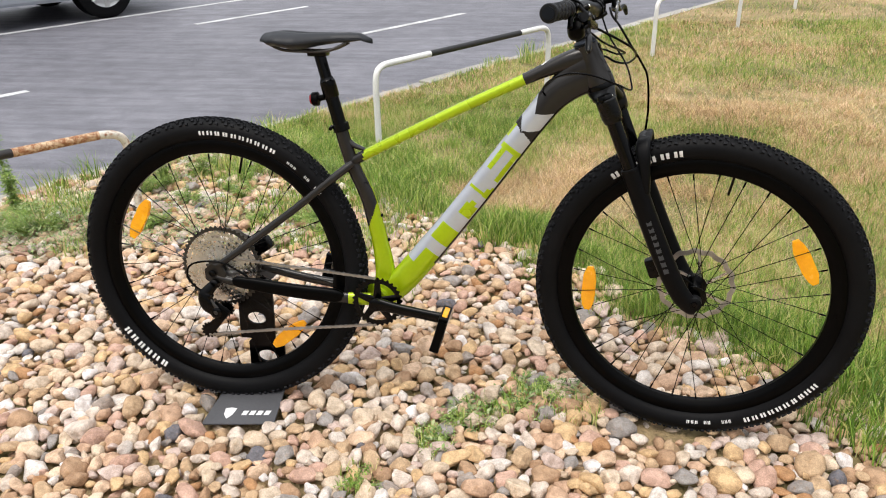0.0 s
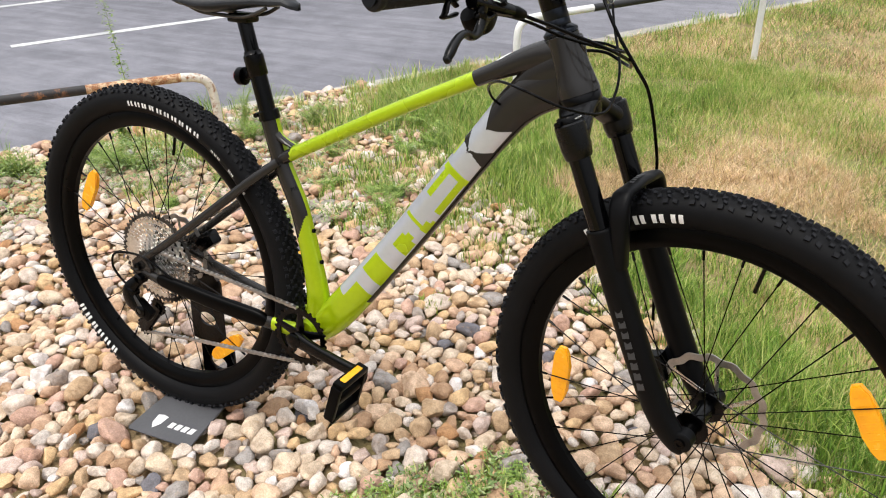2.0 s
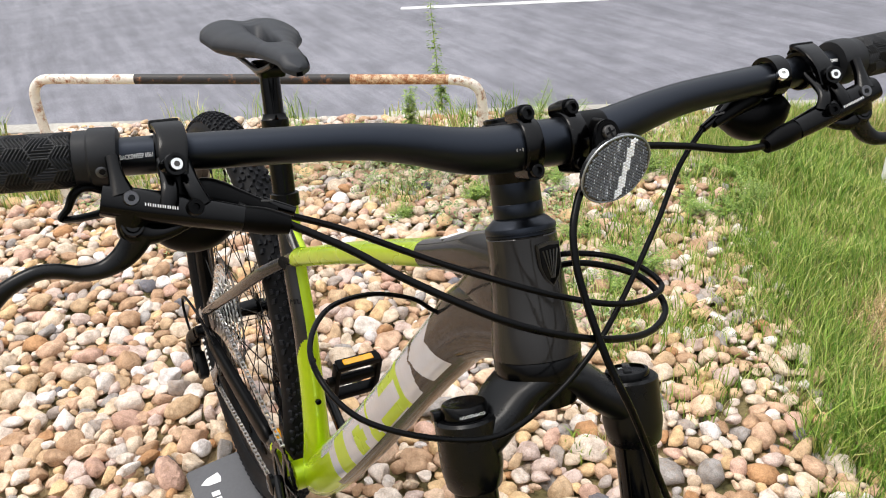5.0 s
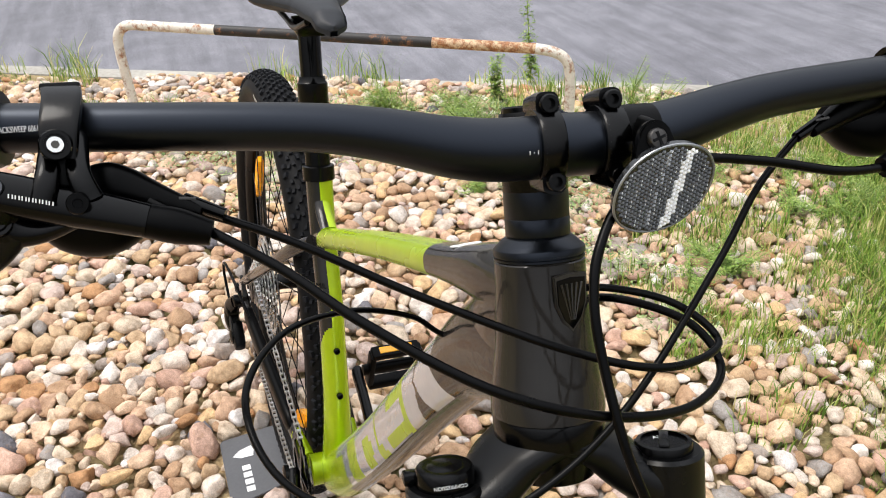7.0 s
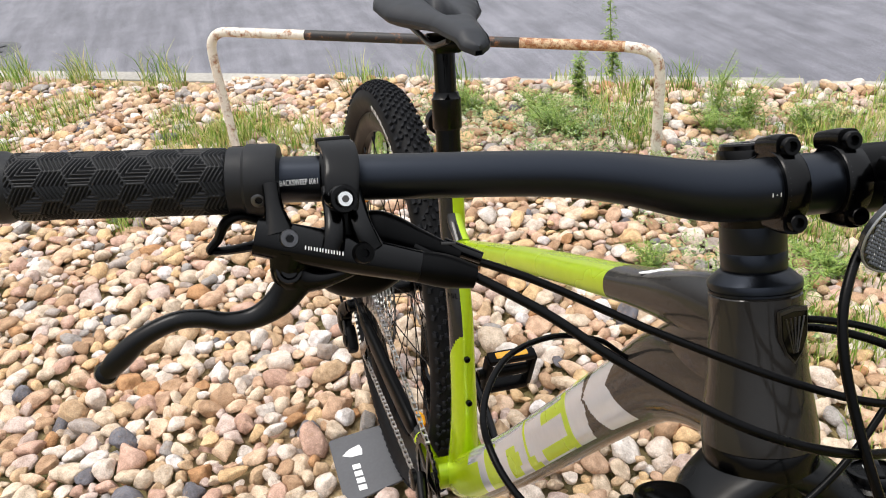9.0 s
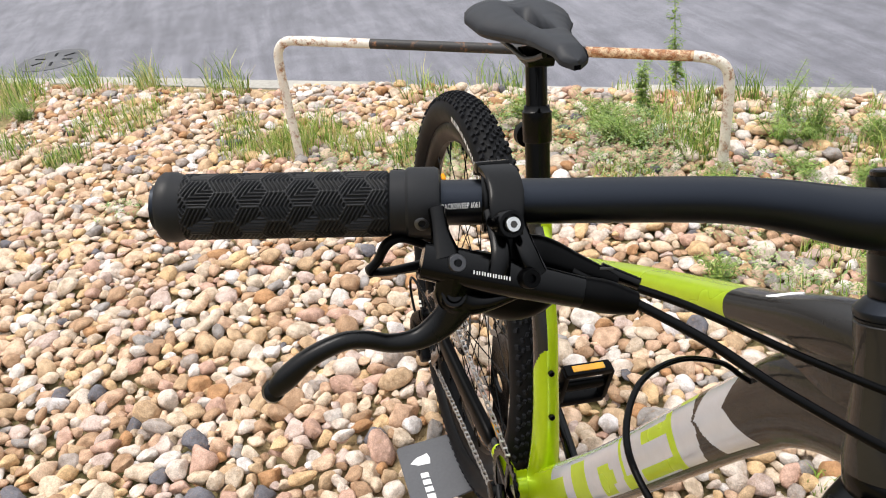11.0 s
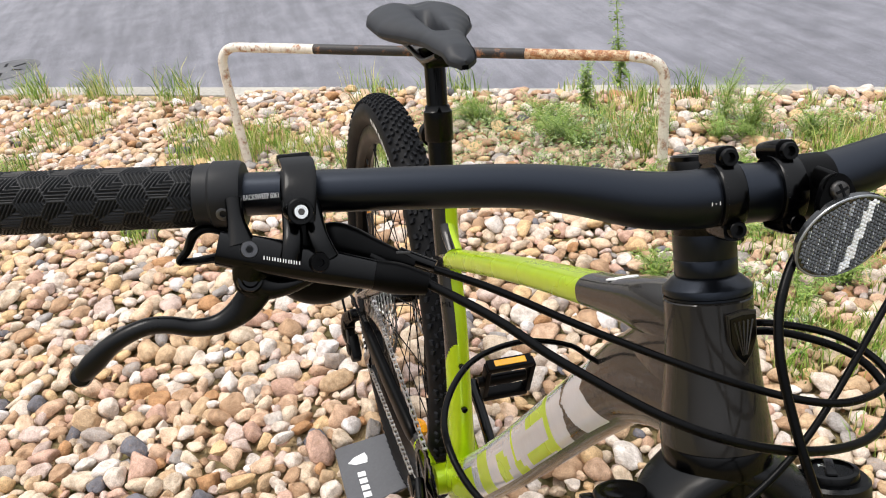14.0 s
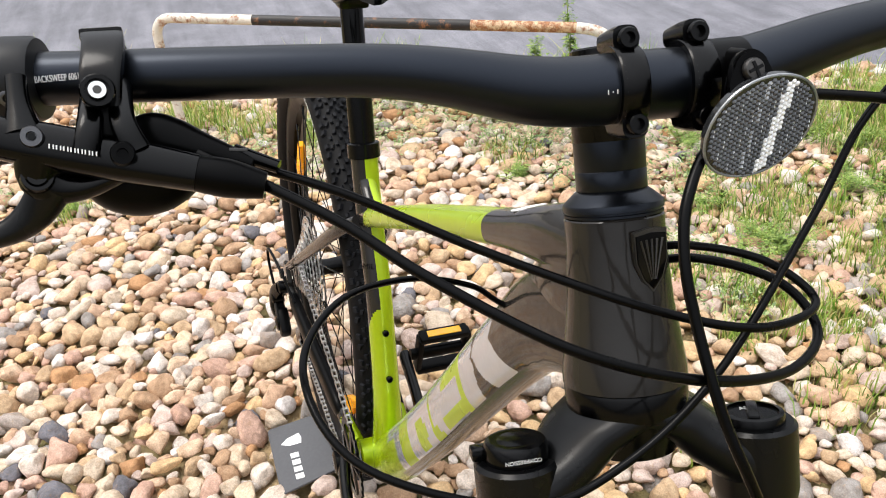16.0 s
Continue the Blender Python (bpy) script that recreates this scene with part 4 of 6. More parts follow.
    # shifter under the bar; the remote of the other side sits further inboard on a clamp of its own
    if lockout:
        rc_ = STEER @ bar_at(-0.196) - REACH
        part("remote_clamp", lathe([(-0.006, 0.0118), (-0.006, 0.0150), (0.006, 0.0150), (0.006, 0.0118)], rc_, d, 32, closed=True), SATIN_BLACK, bar, "black remote clamp", m=m)
        round_bolt("remote_bolt", rc_ + Vector((0.015, 0, 0.006)), (0.8, 0.1, 0.6), 0.0042, bar, m, CHROME, 0.006)
        m = Matrix.Translation((-0.0200, 0.0072, 0.0036)) @ m @ Matrix.Translation((0.008, 0.030, 0.004))
    pod = part("shifter" if not lockout else "lockout_remote", sweep([(0.842, -0.245, 0.975), (0.845, -0.232, 0.966), (0.846, -0.216, 0.965), (0.848, -0.196, 0.972)], [(0.010, 0.012), (0.0165, 0.016), (0.0165, 0.016), (0.008, 0.010)], 24, 22, up=(1, 0, 0.3), power=2.5), PLASTIC, bar, "black plastic shifter pod" if not lockout else "black plastic fork lockout remote", m=m)
    part("pod_arm", sweep([(0.846, -0.226, 0.984), (0.849, -0.217, 0.984), (0.852, -0.208, 0.982), (0.858, -0.197, 0.979), (0.868, -0.178, 0.974)], [(0.006, 0.005), (0.0092, 0.0090), (0.0088, 0.0088), (0.0066, 0.0066), (0.003, 0.003)], 28, 24, up=FACE, power=2.6), PLASTIC, pod, m=m)
    part("barrel_adjuster", sweep([(0.862, -0.185, 0.978), (0.871, -0.168, 0.9728)], [0.0036, 0.0030], 8, 14, up=FACE), SATIN_BLACK, pod, m=m)
    part("cable_window", block((0.0075, 0.0014, 0.0012), facing((0.8655, -0.1835, 0.9802), FACE, (-0.48, 0.13, 0.87)), 0.0003), DARK_STEEL, pod, m=m)
    if not lockout:
        loop = [(0.834, -0.262, 0.984), (0.834, -0.276, 0.991), (0.834, -0.284, 0.989), (0.834, -0.289, 0.980), (0.834, -0.293, 0.9745), (0.834, -0.282, 0.9735), (0.834, -0.264, 0.9750)]
        part("shift_trigger", sweep(loop, [(0.0022, 0.004), (0.0022, 0.004), (0.0026, 0.0045), (0.0022, 0.005), (0.0020, 0.0055), (0.0022, 0.005), (0.003, 0.005)], 40, 10, up=(1, 0, 0.4)), PLASTIC, pod, "open looped shift trigger", m=m)


grip(STEER)
grip(MIRROR @ STEER)
controls(Matrix.Translation(REACH), False)
controls(MIRROR @ Matrix.Translation(REACH), True)
words("BACKSWEEP", 0.0036, MIRROR @ STEER @ facing(bar_at(-0.2475) + Vector((0.0094, 0, 0.0061)), (0.84, -0.14, 0.54), (-0.5, 0, 0.85)) @ Matrix.Diagonal((-0.6, 1, 1, 1)), bar, WHITE_PRINT, "bar_print")

# front reflector on its band
rc, ro = Vector((0.9440, 0.0225, 1.0020)), Vector((0.93, -0.10, -0.02)).normalized()
part("reflector_band", lathe([(-0.0085, 0.0156), (-0.0085, 0.0178), (0.0085, 0.0178), (0.0085, 0.0156)], BAR + Vector((0, 0.0395, 0)), (0, 1, 0), 36, closed=True), PLASTIC, bar, "black plastic band", m=STEER)
part("reflector_arm", sweep([STEER @ (BAR + Vector((0.013, 0.036, 0.012))), rc + Vector((-0.010, -0.002, 0.022)), rc + Vector((-0.006, 0, 0.008))], [(0.006, 0.003), (0.006, 0.003), (0.007, 0.003)], 12, 14), PLASTIC, bar)
ell = [(0.0250 * math.cos(2 * math.pi * k / 40) * (1.0 + 0.04 * math.cos(4 * math.pi * k / 40)), 0.0215 * math.sin(2 * math.pi * k / 40)) for k in range(40)]
RM = facing(rc, ro, (0.12, -0.55, 0.83))
# lens tones: the two lighter ones also paint sky glints onto single facets
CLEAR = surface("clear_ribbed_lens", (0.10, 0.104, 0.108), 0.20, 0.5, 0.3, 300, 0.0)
CLEAR_MID = surface("lens_rim_and_painted_glint", (0.27, 0.28, 0.29), 0.2, 0.6, 0.3, 300, 0.0)
CLEAR_BRIGHT = surface("lens_stripe_and_painted_glint", (0.90, 0.92, 0.95), 0.25, 0.1, 0.1, 300, 0.0)
CLEAR_RIM = surface("clear_plastic_rim", (0.014, 0.015, 0.016), 0.08, 0.0, 0.2, 60, 0.0, coat=0.25)
lens_body = part("reflector", prism([(x * 1.01, y * 1.01) for x, y in ell], 0.0038, RM @ Matrix.Translation((0, 0, -0.0009)), 0.0012), CLEAR_RIM, bar, "oval clear ribbed front reflector")
part("lens_rim", sweep([RM @ Vector((x * 0.992, y * 0.992, 0.0008)) for x, y in ell + ell[:1]], 0.0007, 120, 8, up=ro), CLEAR_MID, lens_body, "pale clear plastic rim")
lens = bmesh.new()
cell = 0.0021
for i in range(-13, 14):
    for j in range(-13, 14):
        x, y = i * cell + (cell / 2 if j % 2 else 0), j * cell * 0.866
        if (x / 0.0238) ** 2 + ((y + 0.0006) / 0.0196) ** 2 > 1:
            continue
        vs = [lens.verts.new(RM @ Vector((x + dx * cell, y + dy * cell, 0.0012))) for dx, dy in ((-0.5, -0.27), (0, -0.56), (0.5, -0.27), (0.5, 0.27), (0, 0.56), (-0.5, 0.27))]
        tip = lens.verts.new(RM @ Vector((x, y, 0.0022)))
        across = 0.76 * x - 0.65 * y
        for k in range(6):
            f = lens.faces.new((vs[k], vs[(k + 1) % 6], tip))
            # facet 2 of most cells gets a painted glint; the bands follow across
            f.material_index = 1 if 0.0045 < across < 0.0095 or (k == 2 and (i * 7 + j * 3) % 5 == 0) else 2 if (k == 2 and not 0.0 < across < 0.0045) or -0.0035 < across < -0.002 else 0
part("lens", lens, [CLEAR, CLEAR_BRIGHT, CLEAR_MID], lens_body, "clear prismatic lens with a bright stripe and painted facet glints", 5)
# rounded tab with a cross-head screw above the lens
TAB = facing(rc + Vector((-0.0075, -0.0050, 0.0220)), (0.86, -0.12, 0.42), (-0.42, 0, 0.9))
tab_line = [(0.0085 * math.cos(radians(q)), 0.0085 * math.sin(radians(q))) for q in range(0, 181, 15)] + [(-0.0095, -0.006), (-0.0125, -0.013), (0.0125, -0.013), (0.0095, -0.006)]
part("reflector_tab", prism(tab_line, 0.0045, TAB, 0.0010), PLASTIC, bar, "black plastic tab")
part("reflector_screw", lathe([(0.001, 0.0048), (0.0034, 0.0048), (0.0046, 0.0040), (0.0050, 0.002)], TAB.translation, TAB.to_3x3() @ Vector((0, 0, 1)), 24), DARK_STEEL, bar, "dark cross-head screw")
for turn_ in (20, 110):
    part("screw_slot", block((0.0064, 0.0013, 0.0010), TAB @ Matrix.Translation((0, 0, 0.0049)) @ Matrix.Rotation(radians(turn_), 4, 'Z')), SATIN_BLACK, bar)


# fork
def fork_point(down, side, fore=0.012):
    return HEAD - AXIS * down + FORE * fore + Vector((0, side, 0))


CROWN = 0.029
fork = part("fork", sweep([fork_point(CROWN + 0.006, -0.069, 0.012), fork_point(CROWN + 0.003, -0.057, 0.012), fork_point(0.022, -0.043, 0.010), fork_point(0.006, -0.025, 0.004), fork_point(-0.003, 0, 0.0), fork_point(0.006, 0.025, 0.004), fork_point(0.022, 0.043, 0.010), fork_point(CROWN + 0.003, 0.057, 0.012), fork_point(CROWN + 0.006, 0.069, 0.012)], [(0.018, 0.012), (0.0200, 0.0145), (0.0215, 0.0135), (0.0275, 0.0125), (0.0320, 0.0125), (0.0275, 0.0125), (0.0215, 0.0135), (0.0200, 0.0145), (0.018, 0.012)], 70, 28, up=tuple(AXIS), power=2.4), CROWN_BLACK, bike, "black suspension fork", m=STEER)
part("crown_race", lathe([(-0.0160, 0.0318), (-0.014, 0.0325), (-0.004, 0.0325), (0.02, 0.026)], HEAD, AXIS * -1, 40), SATIN_BLACK, fork, m=STEER)
for y in (-0.0655, 0.0655):
    part("crown_clamp", lathe([(-0.016, 0.0205), (-0.014, 0.0225), (0.020, 0.0225), (0.034, 0.0200), (0.036, 0.0185)], fork_point(CROWN, y), AXIS * -1, 36), CROWN_BLACK, fork, m=STEER)
    part("stanchion", sweep([fork_point(0.05, y), fork_point(0.26, y)], 0.0160, 6, 28, up=(0, 1, 0)), GLOSS_BLACK, fork, "glossy black stanchion tube", m=STEER)
    lower = part("fork_lower", sweep([fork_point(0.172, y), fork_point(0.176, y), fork_point(0.20, y), fork_point(0.36, y, 0.013), fork_point(0.47, y, 0.020), fork_point(0.520, y * 0.98, 0.034), fork_point(0.536, y * 0.98, 0.044)], [(0.0200, 0.0200), (0.0215, 0.0215), (0.0215, 0.0205), (0.0225, 0.0195), (0.0220, 0.0185), (0.0200, 0.0150), (0.012, 0.011)], 50, 28, up=(0, 1, 0)), FORK_BLACK, fork, "matt black fork lower leg", m=STEER)
    part("axle_boss", lathe([(-0.012, 0.014), (-0.010, 0.0165), (0.010, 0.0165), (0.012, 0.014)], fork_point(0.518, y * 0.97, 0.046), (0, 1, 0), 28), FORK_BLACK, fork, m=STEER)
    marks = bmesh.new()
    for k in range(8):
        at = fork_point(0.30 + k * 0.017, y + math.copysign(0.0196, y), 0.014)
        block((0.011, 0.011, 0.0006), facing(at, (0, y, 0.01), AXIS), 0, marks)
    part("leg_print", marks, PALE_PRINT, fork, "grey plain bars", m=STEER)
part("axle", sweep([fork_point(0.518, -0.072, 0.046), fork_point(0.518, 0.072, 0.046)], 0.006, 4, 16, up=(0, 0, 1)), DARK_STEEL, fork, m=STEER)
part("axle_bolt", lathe([(-0.004, 0.0085), (0.002, 0.008), (0.002, 0.004), (0.0, 0.0038)], fork_point(0.518, -0.078, 0.046), (0, -1, 0), 20), SATIN_BLACK, fork, m=STEER)
# arch in front of the tyre
part("fork_arch", sweep([fork_point(0.235, -0.066, 0.026), fork_point(0.195, -0.065, 0.038), fork_point(0.155, -0.0625, 0.048), fork_point(0.134, -0.050, 0.053), fork_point(0.131, -0.022, 0.055), fork_point(0.130, 0, 0.055), fork_point(0.131, 0.022, 0.055), fork_point(0.134, 0.050, 0.053), fork_point(0.155, 0.0625, 0.048), fork_point(0.195, 0.065, 0.038), fork_point(0.235, 0.066, 0.026)], [(0.014, 0.010), (0.013, 0.012), (0.010, 0.015), (0.008, 0.016), (0.007, 0.016), (0.007, 0.016), (0.007, 0.016), (0.008, 0.016), (0.010, 0.015), (0.013, 0.012), (0.014, 0.010)], 80, 20, up=tuple(FORE), power=3.2), FORK_BLACK, fork, "matt black fork arch", m=STEER)
arch_print = bmesh.new()
for k in range(6):
    block((0.0052, 0.007, 0.0006), facing(fork_point(0.1212 + 0.0003 * (k - 2.5) ** 2, -0.020 + k * 0.008, 0.056), tuple(AXIS * 0.95 + FORE * 0.25), tuple(FORE * -1)), 0, arch_print)
part("arch_print", arch_print, PALE_PRINT, fork, "grey plain bars", m=STEER)
# top caps: damper dial on the right leg, air cap on the left
dial = part("damper_dial", lathe([(0.014, 0.0165), (0.017, 0.0168), (0.024, 0.0165), (0.0255, 0.0155), (0.0262, 0.012), (0.0258, 0.0105), (0.0262, 0.009), (0.0262, 0.001)], fork_point(CROWN, -0.0655), AXIS, 40), SATIN_BLACK, fork, "round black compression dial", m=STEER)
words("COMPRESSION", 0.0028, STEER @ Matrix.Translation(fork_point(CROWN, -0.0655) + AXIS * 0.0205 + FORE * 0.0169) @ facing((0, 0, 0), FORE, AXIS) @ Matrix.Rotation(math.pi, 4, 'Z'), dial, WHITE_PRINT, "dial_print")
part("dial_lever", block((0.010, 0.009, 0.007), facing(fork_point(CROWN - 0.019, -0.084, 0.006), tuple(AXIS), (0, -1, 0)), 0.002), SATIN_BLACK, fork, m=STEER)
air = part("air_cap", lathe([(0.014, 0.0165), (0.018, 0.0168), (0.0205, 0.0160), (0.021, 0.0135), (0.0195, 0.013), (0.0195, 0.001)], fork_point(CROWN, 0.0655), AXIS, 40), SATIN_BLACK, fork, "round black air cap", m=STEER)
part("cap_grip", block((0.024, 0.006, 0.004), facing(fork_point(CROWN - 0.0205, 0.0655), tuple(AXIS), (0.5, 1, 0)), 0.0015), SATIN_BLACK, fork, m=STEER)
words("AIR", 0.0055, STEER @ Matrix.Translation(fork_point(CROWN, 0.0655) + AXIS * 0.0198 - FORE * 0.007) @ facing((0, 0, 0), AXIS, FORE * -1), air, WHITE_PRINT, "cap_print")
# front caliper behind the left leg
part("front_caliper", block((0.040, 0.028, 0.050), STEER @ Matrix.Translation(fork_point(0.450, 0.046, -0.030)) @ pose(0, 0, 0, 0, -22, 0), 0.008), SATIN_BLACK, fork, "black disc brake caliper")
part("caliper_mount", block((0.03, 0.012, 0.085), STEER @ Matrix.Translation(fork_point(0.45, 0.062, -0.015)) @ pose(0, 0, 0, 0, 22, 0), 0.004), MATT_BLACK, fork)

# cables
def cable(pts, r=0.0025, n=80):
    return part("cable", sweep(pts, r, n, 10, up=(0.21, 0.33, 0.92)), CABLE, bike, "black cable housing")


cable([(0.8635, -0.1893, 0.9781), (0.8852, -0.1428, 0.9654), (0.9156, -0.0838, 0.9419), (0.9517, -0.0203, 0.9231), (0.9673, 0.0299, 0.9130), (0.9509, 0.0769, 0.9072), (0.9235, 0.0650, 0.9172), (0.9004, 0.0308, 0.9190), (0.8775, 0.0096, 0.9027)], 0.0022)
cable([(0.8740, -0.2006, 0.9863), (0.9109, -0.1519, 0.9670), (0.9421, -0.1198, 0.9508), (0.9761, -0.0716, 0.9296), (0.9872, -0.0157, 0.9095), (0.9753, 0.0452, 0.8904), (0.9517, 0.0833, 0.8890), (0.9233, 0.0780, 0.9022), (0.8903, 0.0455, 0.9031), (0.8601, 0.0249, 0.8795)])
cable([(0.8060, -0.0060, 0.8160), (0.7960, -0.0240, 0.8270), (0.7930, -0.0430, 0.8410), (0.8105, -0.0892, 0.8650), (0.8500, -0.1402, 0.8842), (0.8995, -0.1682, 0.8820), (0.9477, -0.1524, 0.8634), (0.9768, -0.0874, 0.8471), (0.9793, -0.0407, 0.8591), (0.9687, 0.0110, 0.8931), (0.9342, 0.0764, 0.9443), (0.9180, 0.1063, 0.9812), (0.9097, 0.1326, 1.0056)], 0.0020, 120)
cable([(0.9456, 0.1607, 1.0006), (0.9455, 0.1286, 1.0013), (0.9322, 0.0870, 1.0051), (0.9295, 0.0413, 1.0076), (0.9333, 0.0101, 0.9927), (0.9475, -0.0087, 0.9750), (0.9614, -0.0155, 0.9544), (0.9773, -0.0148, 0.9298), (1.0001, -0.0100, 0.8972), (1.0172, 0.0024, 0.8641), (1.0273, 0.0363, 0.7924), (1.0278, 0.0714, 0.7290), (1.0214, 0.0831, 0.6559), (1.0440, 0.0832, 0.5579), (1.0550, 0.0750, 0.4800)], 0.0025, 140)

# saddle and post
post = part("seat_post", sweep([(0.330, 0, 0.705), (0.3015, 0, 0.815)], 0.0157, 10, 28), SATIN_BLACK, bike, "black dropper seat post")
part("post_head", lathe([(-0.020, 0.0170), (-0.018, 0.0185), (0.018, 0.0185), (0.020, 0.0165), (0.026, 0.0155)], (0.2985, 0, 0.826), (-0.2505, 0, 0.968), 32), SATIN_BLACK, post)
part("inner_post", sweep([(0.2960, 0, 0.835), (0.2780, 0, 0.905)], 0.0135, 8, 28), GLOSS_BLACK, post, "glossy black inner tube")
part("saddle_clamp", block((0.046, 0.036, 0.016), Matrix.Translation((0.276, 0, 0.908)), 0.005), SATIN_BLACK, post)


def saddle():
    bm = bmesh.new()
    n, seg = 64, 96
    rings = []
    for i in range(n):
        f = i / (n - 1)
        x = 0.148 + 0.256 * f
        wide = np.interp(f, [0, 0.02, 0.08, 0.2, 0.35, 0.5, 0.65, 0.85, 0.96, 1.0], [0.020, 0.045, 0.062, 0.070, 0.062, 0.043, 0.029, 0.021, 0.017, 0.004])
        top = np.interp(f, [0, 0.05, 0.15, 0.4, 0.7, 0.9, 1.0], [0.945, 0.954, 0.958, 0.9545, 0.9555, 0.952, 0.940])
        deep = np.interp(f, [0, 0.1, 0.3, 0.55, 0.8, 1.0], [0.014, 0.034, 0.042, 0.030, 0.022, 0.010])
        ring = []
        for k in range(seg):
            a = 2 * math.pi * k / seg
            ca, sa = math.cos(a), math.sin(a)
            y = math.copysign(abs(ca) ** 0.85, ca) * wide
            z = top - deep * (0.5 - 0.5 * (math.copysign(abs(sa) ** 0.8, sa)))
            if sa > 0:
                z -= 0.006 * abs(ca) ** 3
                slot = np.interp(f, [0.22, 0.34, 0.56, 0.66], [0.0, 1.0, 1.0, 0.0])
                z -= 0.026 * slot * math.exp(-(y / 0.0095) ** 4)
                z -= 0.007 * np.interp(f, [0.0, 0.1, 0.35, 0.7, 0.8], [0.5, 1, 1, 0.4, 0]) * math.exp(-(y / 0.017) ** 2)
            ring.append(bm.verts.new((x, y, z)))
        rings.append(ring)
    for a, b in zip(rings, rings[1:]):
        for k in range(seg):
            bm.faces.new((a[k], a[(k + 1) % seg], b[(k + 1) % seg], b[k]))
    bm.faces.new(rings[0]), bm.faces.new(rings[-1])
    return bm


seat = part("saddle", saddle(), SADDLE_SKIN, bike, "black padded saddle with a centre groove", 60)
for y in (-1, 1):
    part("saddle_rail", sweep([(0.172, y * 0.034, 0.928), (0.200, y * 0.026, 0.915), (0.250, y * 0.022, 0.912), (0.305, y * 0.022, 0.914), (0.345, y * 0.016, 0.930)], 0.0035, 24, 10), DARK_STEEL, seat)
part("tail_light_strap", sweep([(0.2965, 0, 0.810), (0.270, 0, 0.803)], 0.007, 6, 14), PLASTIC, post)
part("tail_light", lathe([(-0.010, 0.012), (-0.008, 0.0165), (0.004, 0.0165), (0.007, 0.014), (0.008, 0.006)], (0.2625, 0, 0.802), (-1, -0.05, -0.1), 28), PLASTIC, post, "round tail light in a black case")
part("light_lens", lathe([(0.006, 0.0145), (0.011, 0.011), (0.012, 0.003)], (0.2625, 0, 0.802), (-1, -0.05, -0.1), 28), RED, post, "red lens")

# drivetrain
CR = Vector((0.411, -0.049, 0.318))


def cog(centre, r, teeth, thick, holes, bm=None):
    bm = bm or bmesh.new()
    pts = []
    for k in range(teeth * 4):
        a = 2 * math.pi * k / (teeth * 4)
        rr = r + (0.0024 if k % 4 in (1, 2) else -0.0024)
        pts.append((rr * math.cos(a), rr * math.sin(a)))
    n = len(pts)
    inner = r * holes
    rings = []
    for x, z in pts:
        q = Vector((x, 0, z)).normalized() * inner
        rings.append([bm.verts.new(centre + Vector(v)) for v in ((x, -thick / 2, z), (x, thick / 2, z), (q.x, thick / 2, q.z), (q.x, -thick / 2, q.z))])
    for k in range(n):
        for j in range(4):
            bm.faces.new((rings[k][j], rings[(k + 1) % n][j], rings[(k + 1) % n][(j + 1) % 4], rings[k][(j + 1) % 4]))
    return bm


ring_ = part("chainring", cog(CR, 0.061, 30, 0.003, 0.80), SATIN_BLACK, bike, "black single chainring")
for k in range(5):
    a = 2 * math.pi * k / 5 + 0.3
    part("spider_arm", sweep([CR, CR + Vector((0.05 * math.cos(a), 0, 0.05 * math.sin(a)))], [(0.012, 0.0025), (0.007, 0.002)], 6, 10), SATIN_BLACK, ring_)
part("crank_arm", sweep([CR + Vector((0, -0.012, 0)), CR + Vector((0.05, -0.020, -0.006)), CR + Vector((0.11, -0.026, -0.013)), CR + Vector((0.172, -0.030, -0.021))], [(0.017, 0.009), (0.0135, 0.008), (0.0125, 0.0075), (0.0135, 0.008)], 24, 20, power=2.8), SATIN_BLACK, bike, "black crank arm")
part("crank_cap", lathe([(0, 0.016), (0.006, 0.016), (0.008, 0.012), (0.008, 0.001)], CR + Vector((0, -0.018, 0)), (0, -1, 0), 28), SATIN_BLACK, bike)
part("crank_arm", sweep([CR + Vector((0, 0.108, 0)), CR + Vector((-0.05, 0.116, 0.006)), CR + Vector((-0.11, 0.122, 0.013)), CR + Vector((-0.172, 0.126, 0.021))], [(0.017, 0.009), (0.0135, 0.008), (0.0125, 0.0075), (0.0135, 0.008)], 24, 20, power=2.8), SATIN_BLACK, bike, "black crank arm")


def pedal(at, side, tilt):
    m = Matrix.Translation(at) @ Matrix.Rotation(radians(tilt), 4, 'Y')
    body = part("pedal", sweep([(0, 0, 0), (0, side * 0.085, 0)], [(0.011, 0.008), (0.012, 0.009), (0.011, 0.008)], 10, 16, up=(0, 0, 1)), PLASTIC, bike, "black plastic platform pedal with amber reflectors", m=m)
    for x in (-0.038, 0.038):
        part("pedal_bar", block((0.012, 0.080, 0.022), m @ Matrix.Translation((x, side * 0.052, 0)), 0.003), PLASTIC, body)
        part("pedal_reflector", block((0.003, 0.055, 0.012), m @ Matrix.Translation((x + math.copysign(0.006, x), side * 0.052, 0)), 0.001), AMBER, body, "amber pedal reflector")
    for y in (0.014, 0.092):
        part("pedal_rib", block((0.074, 0.009, 0.020), m @ Matrix.Translation((0, side * y, 0)), 0.002), PLASTIC, body)


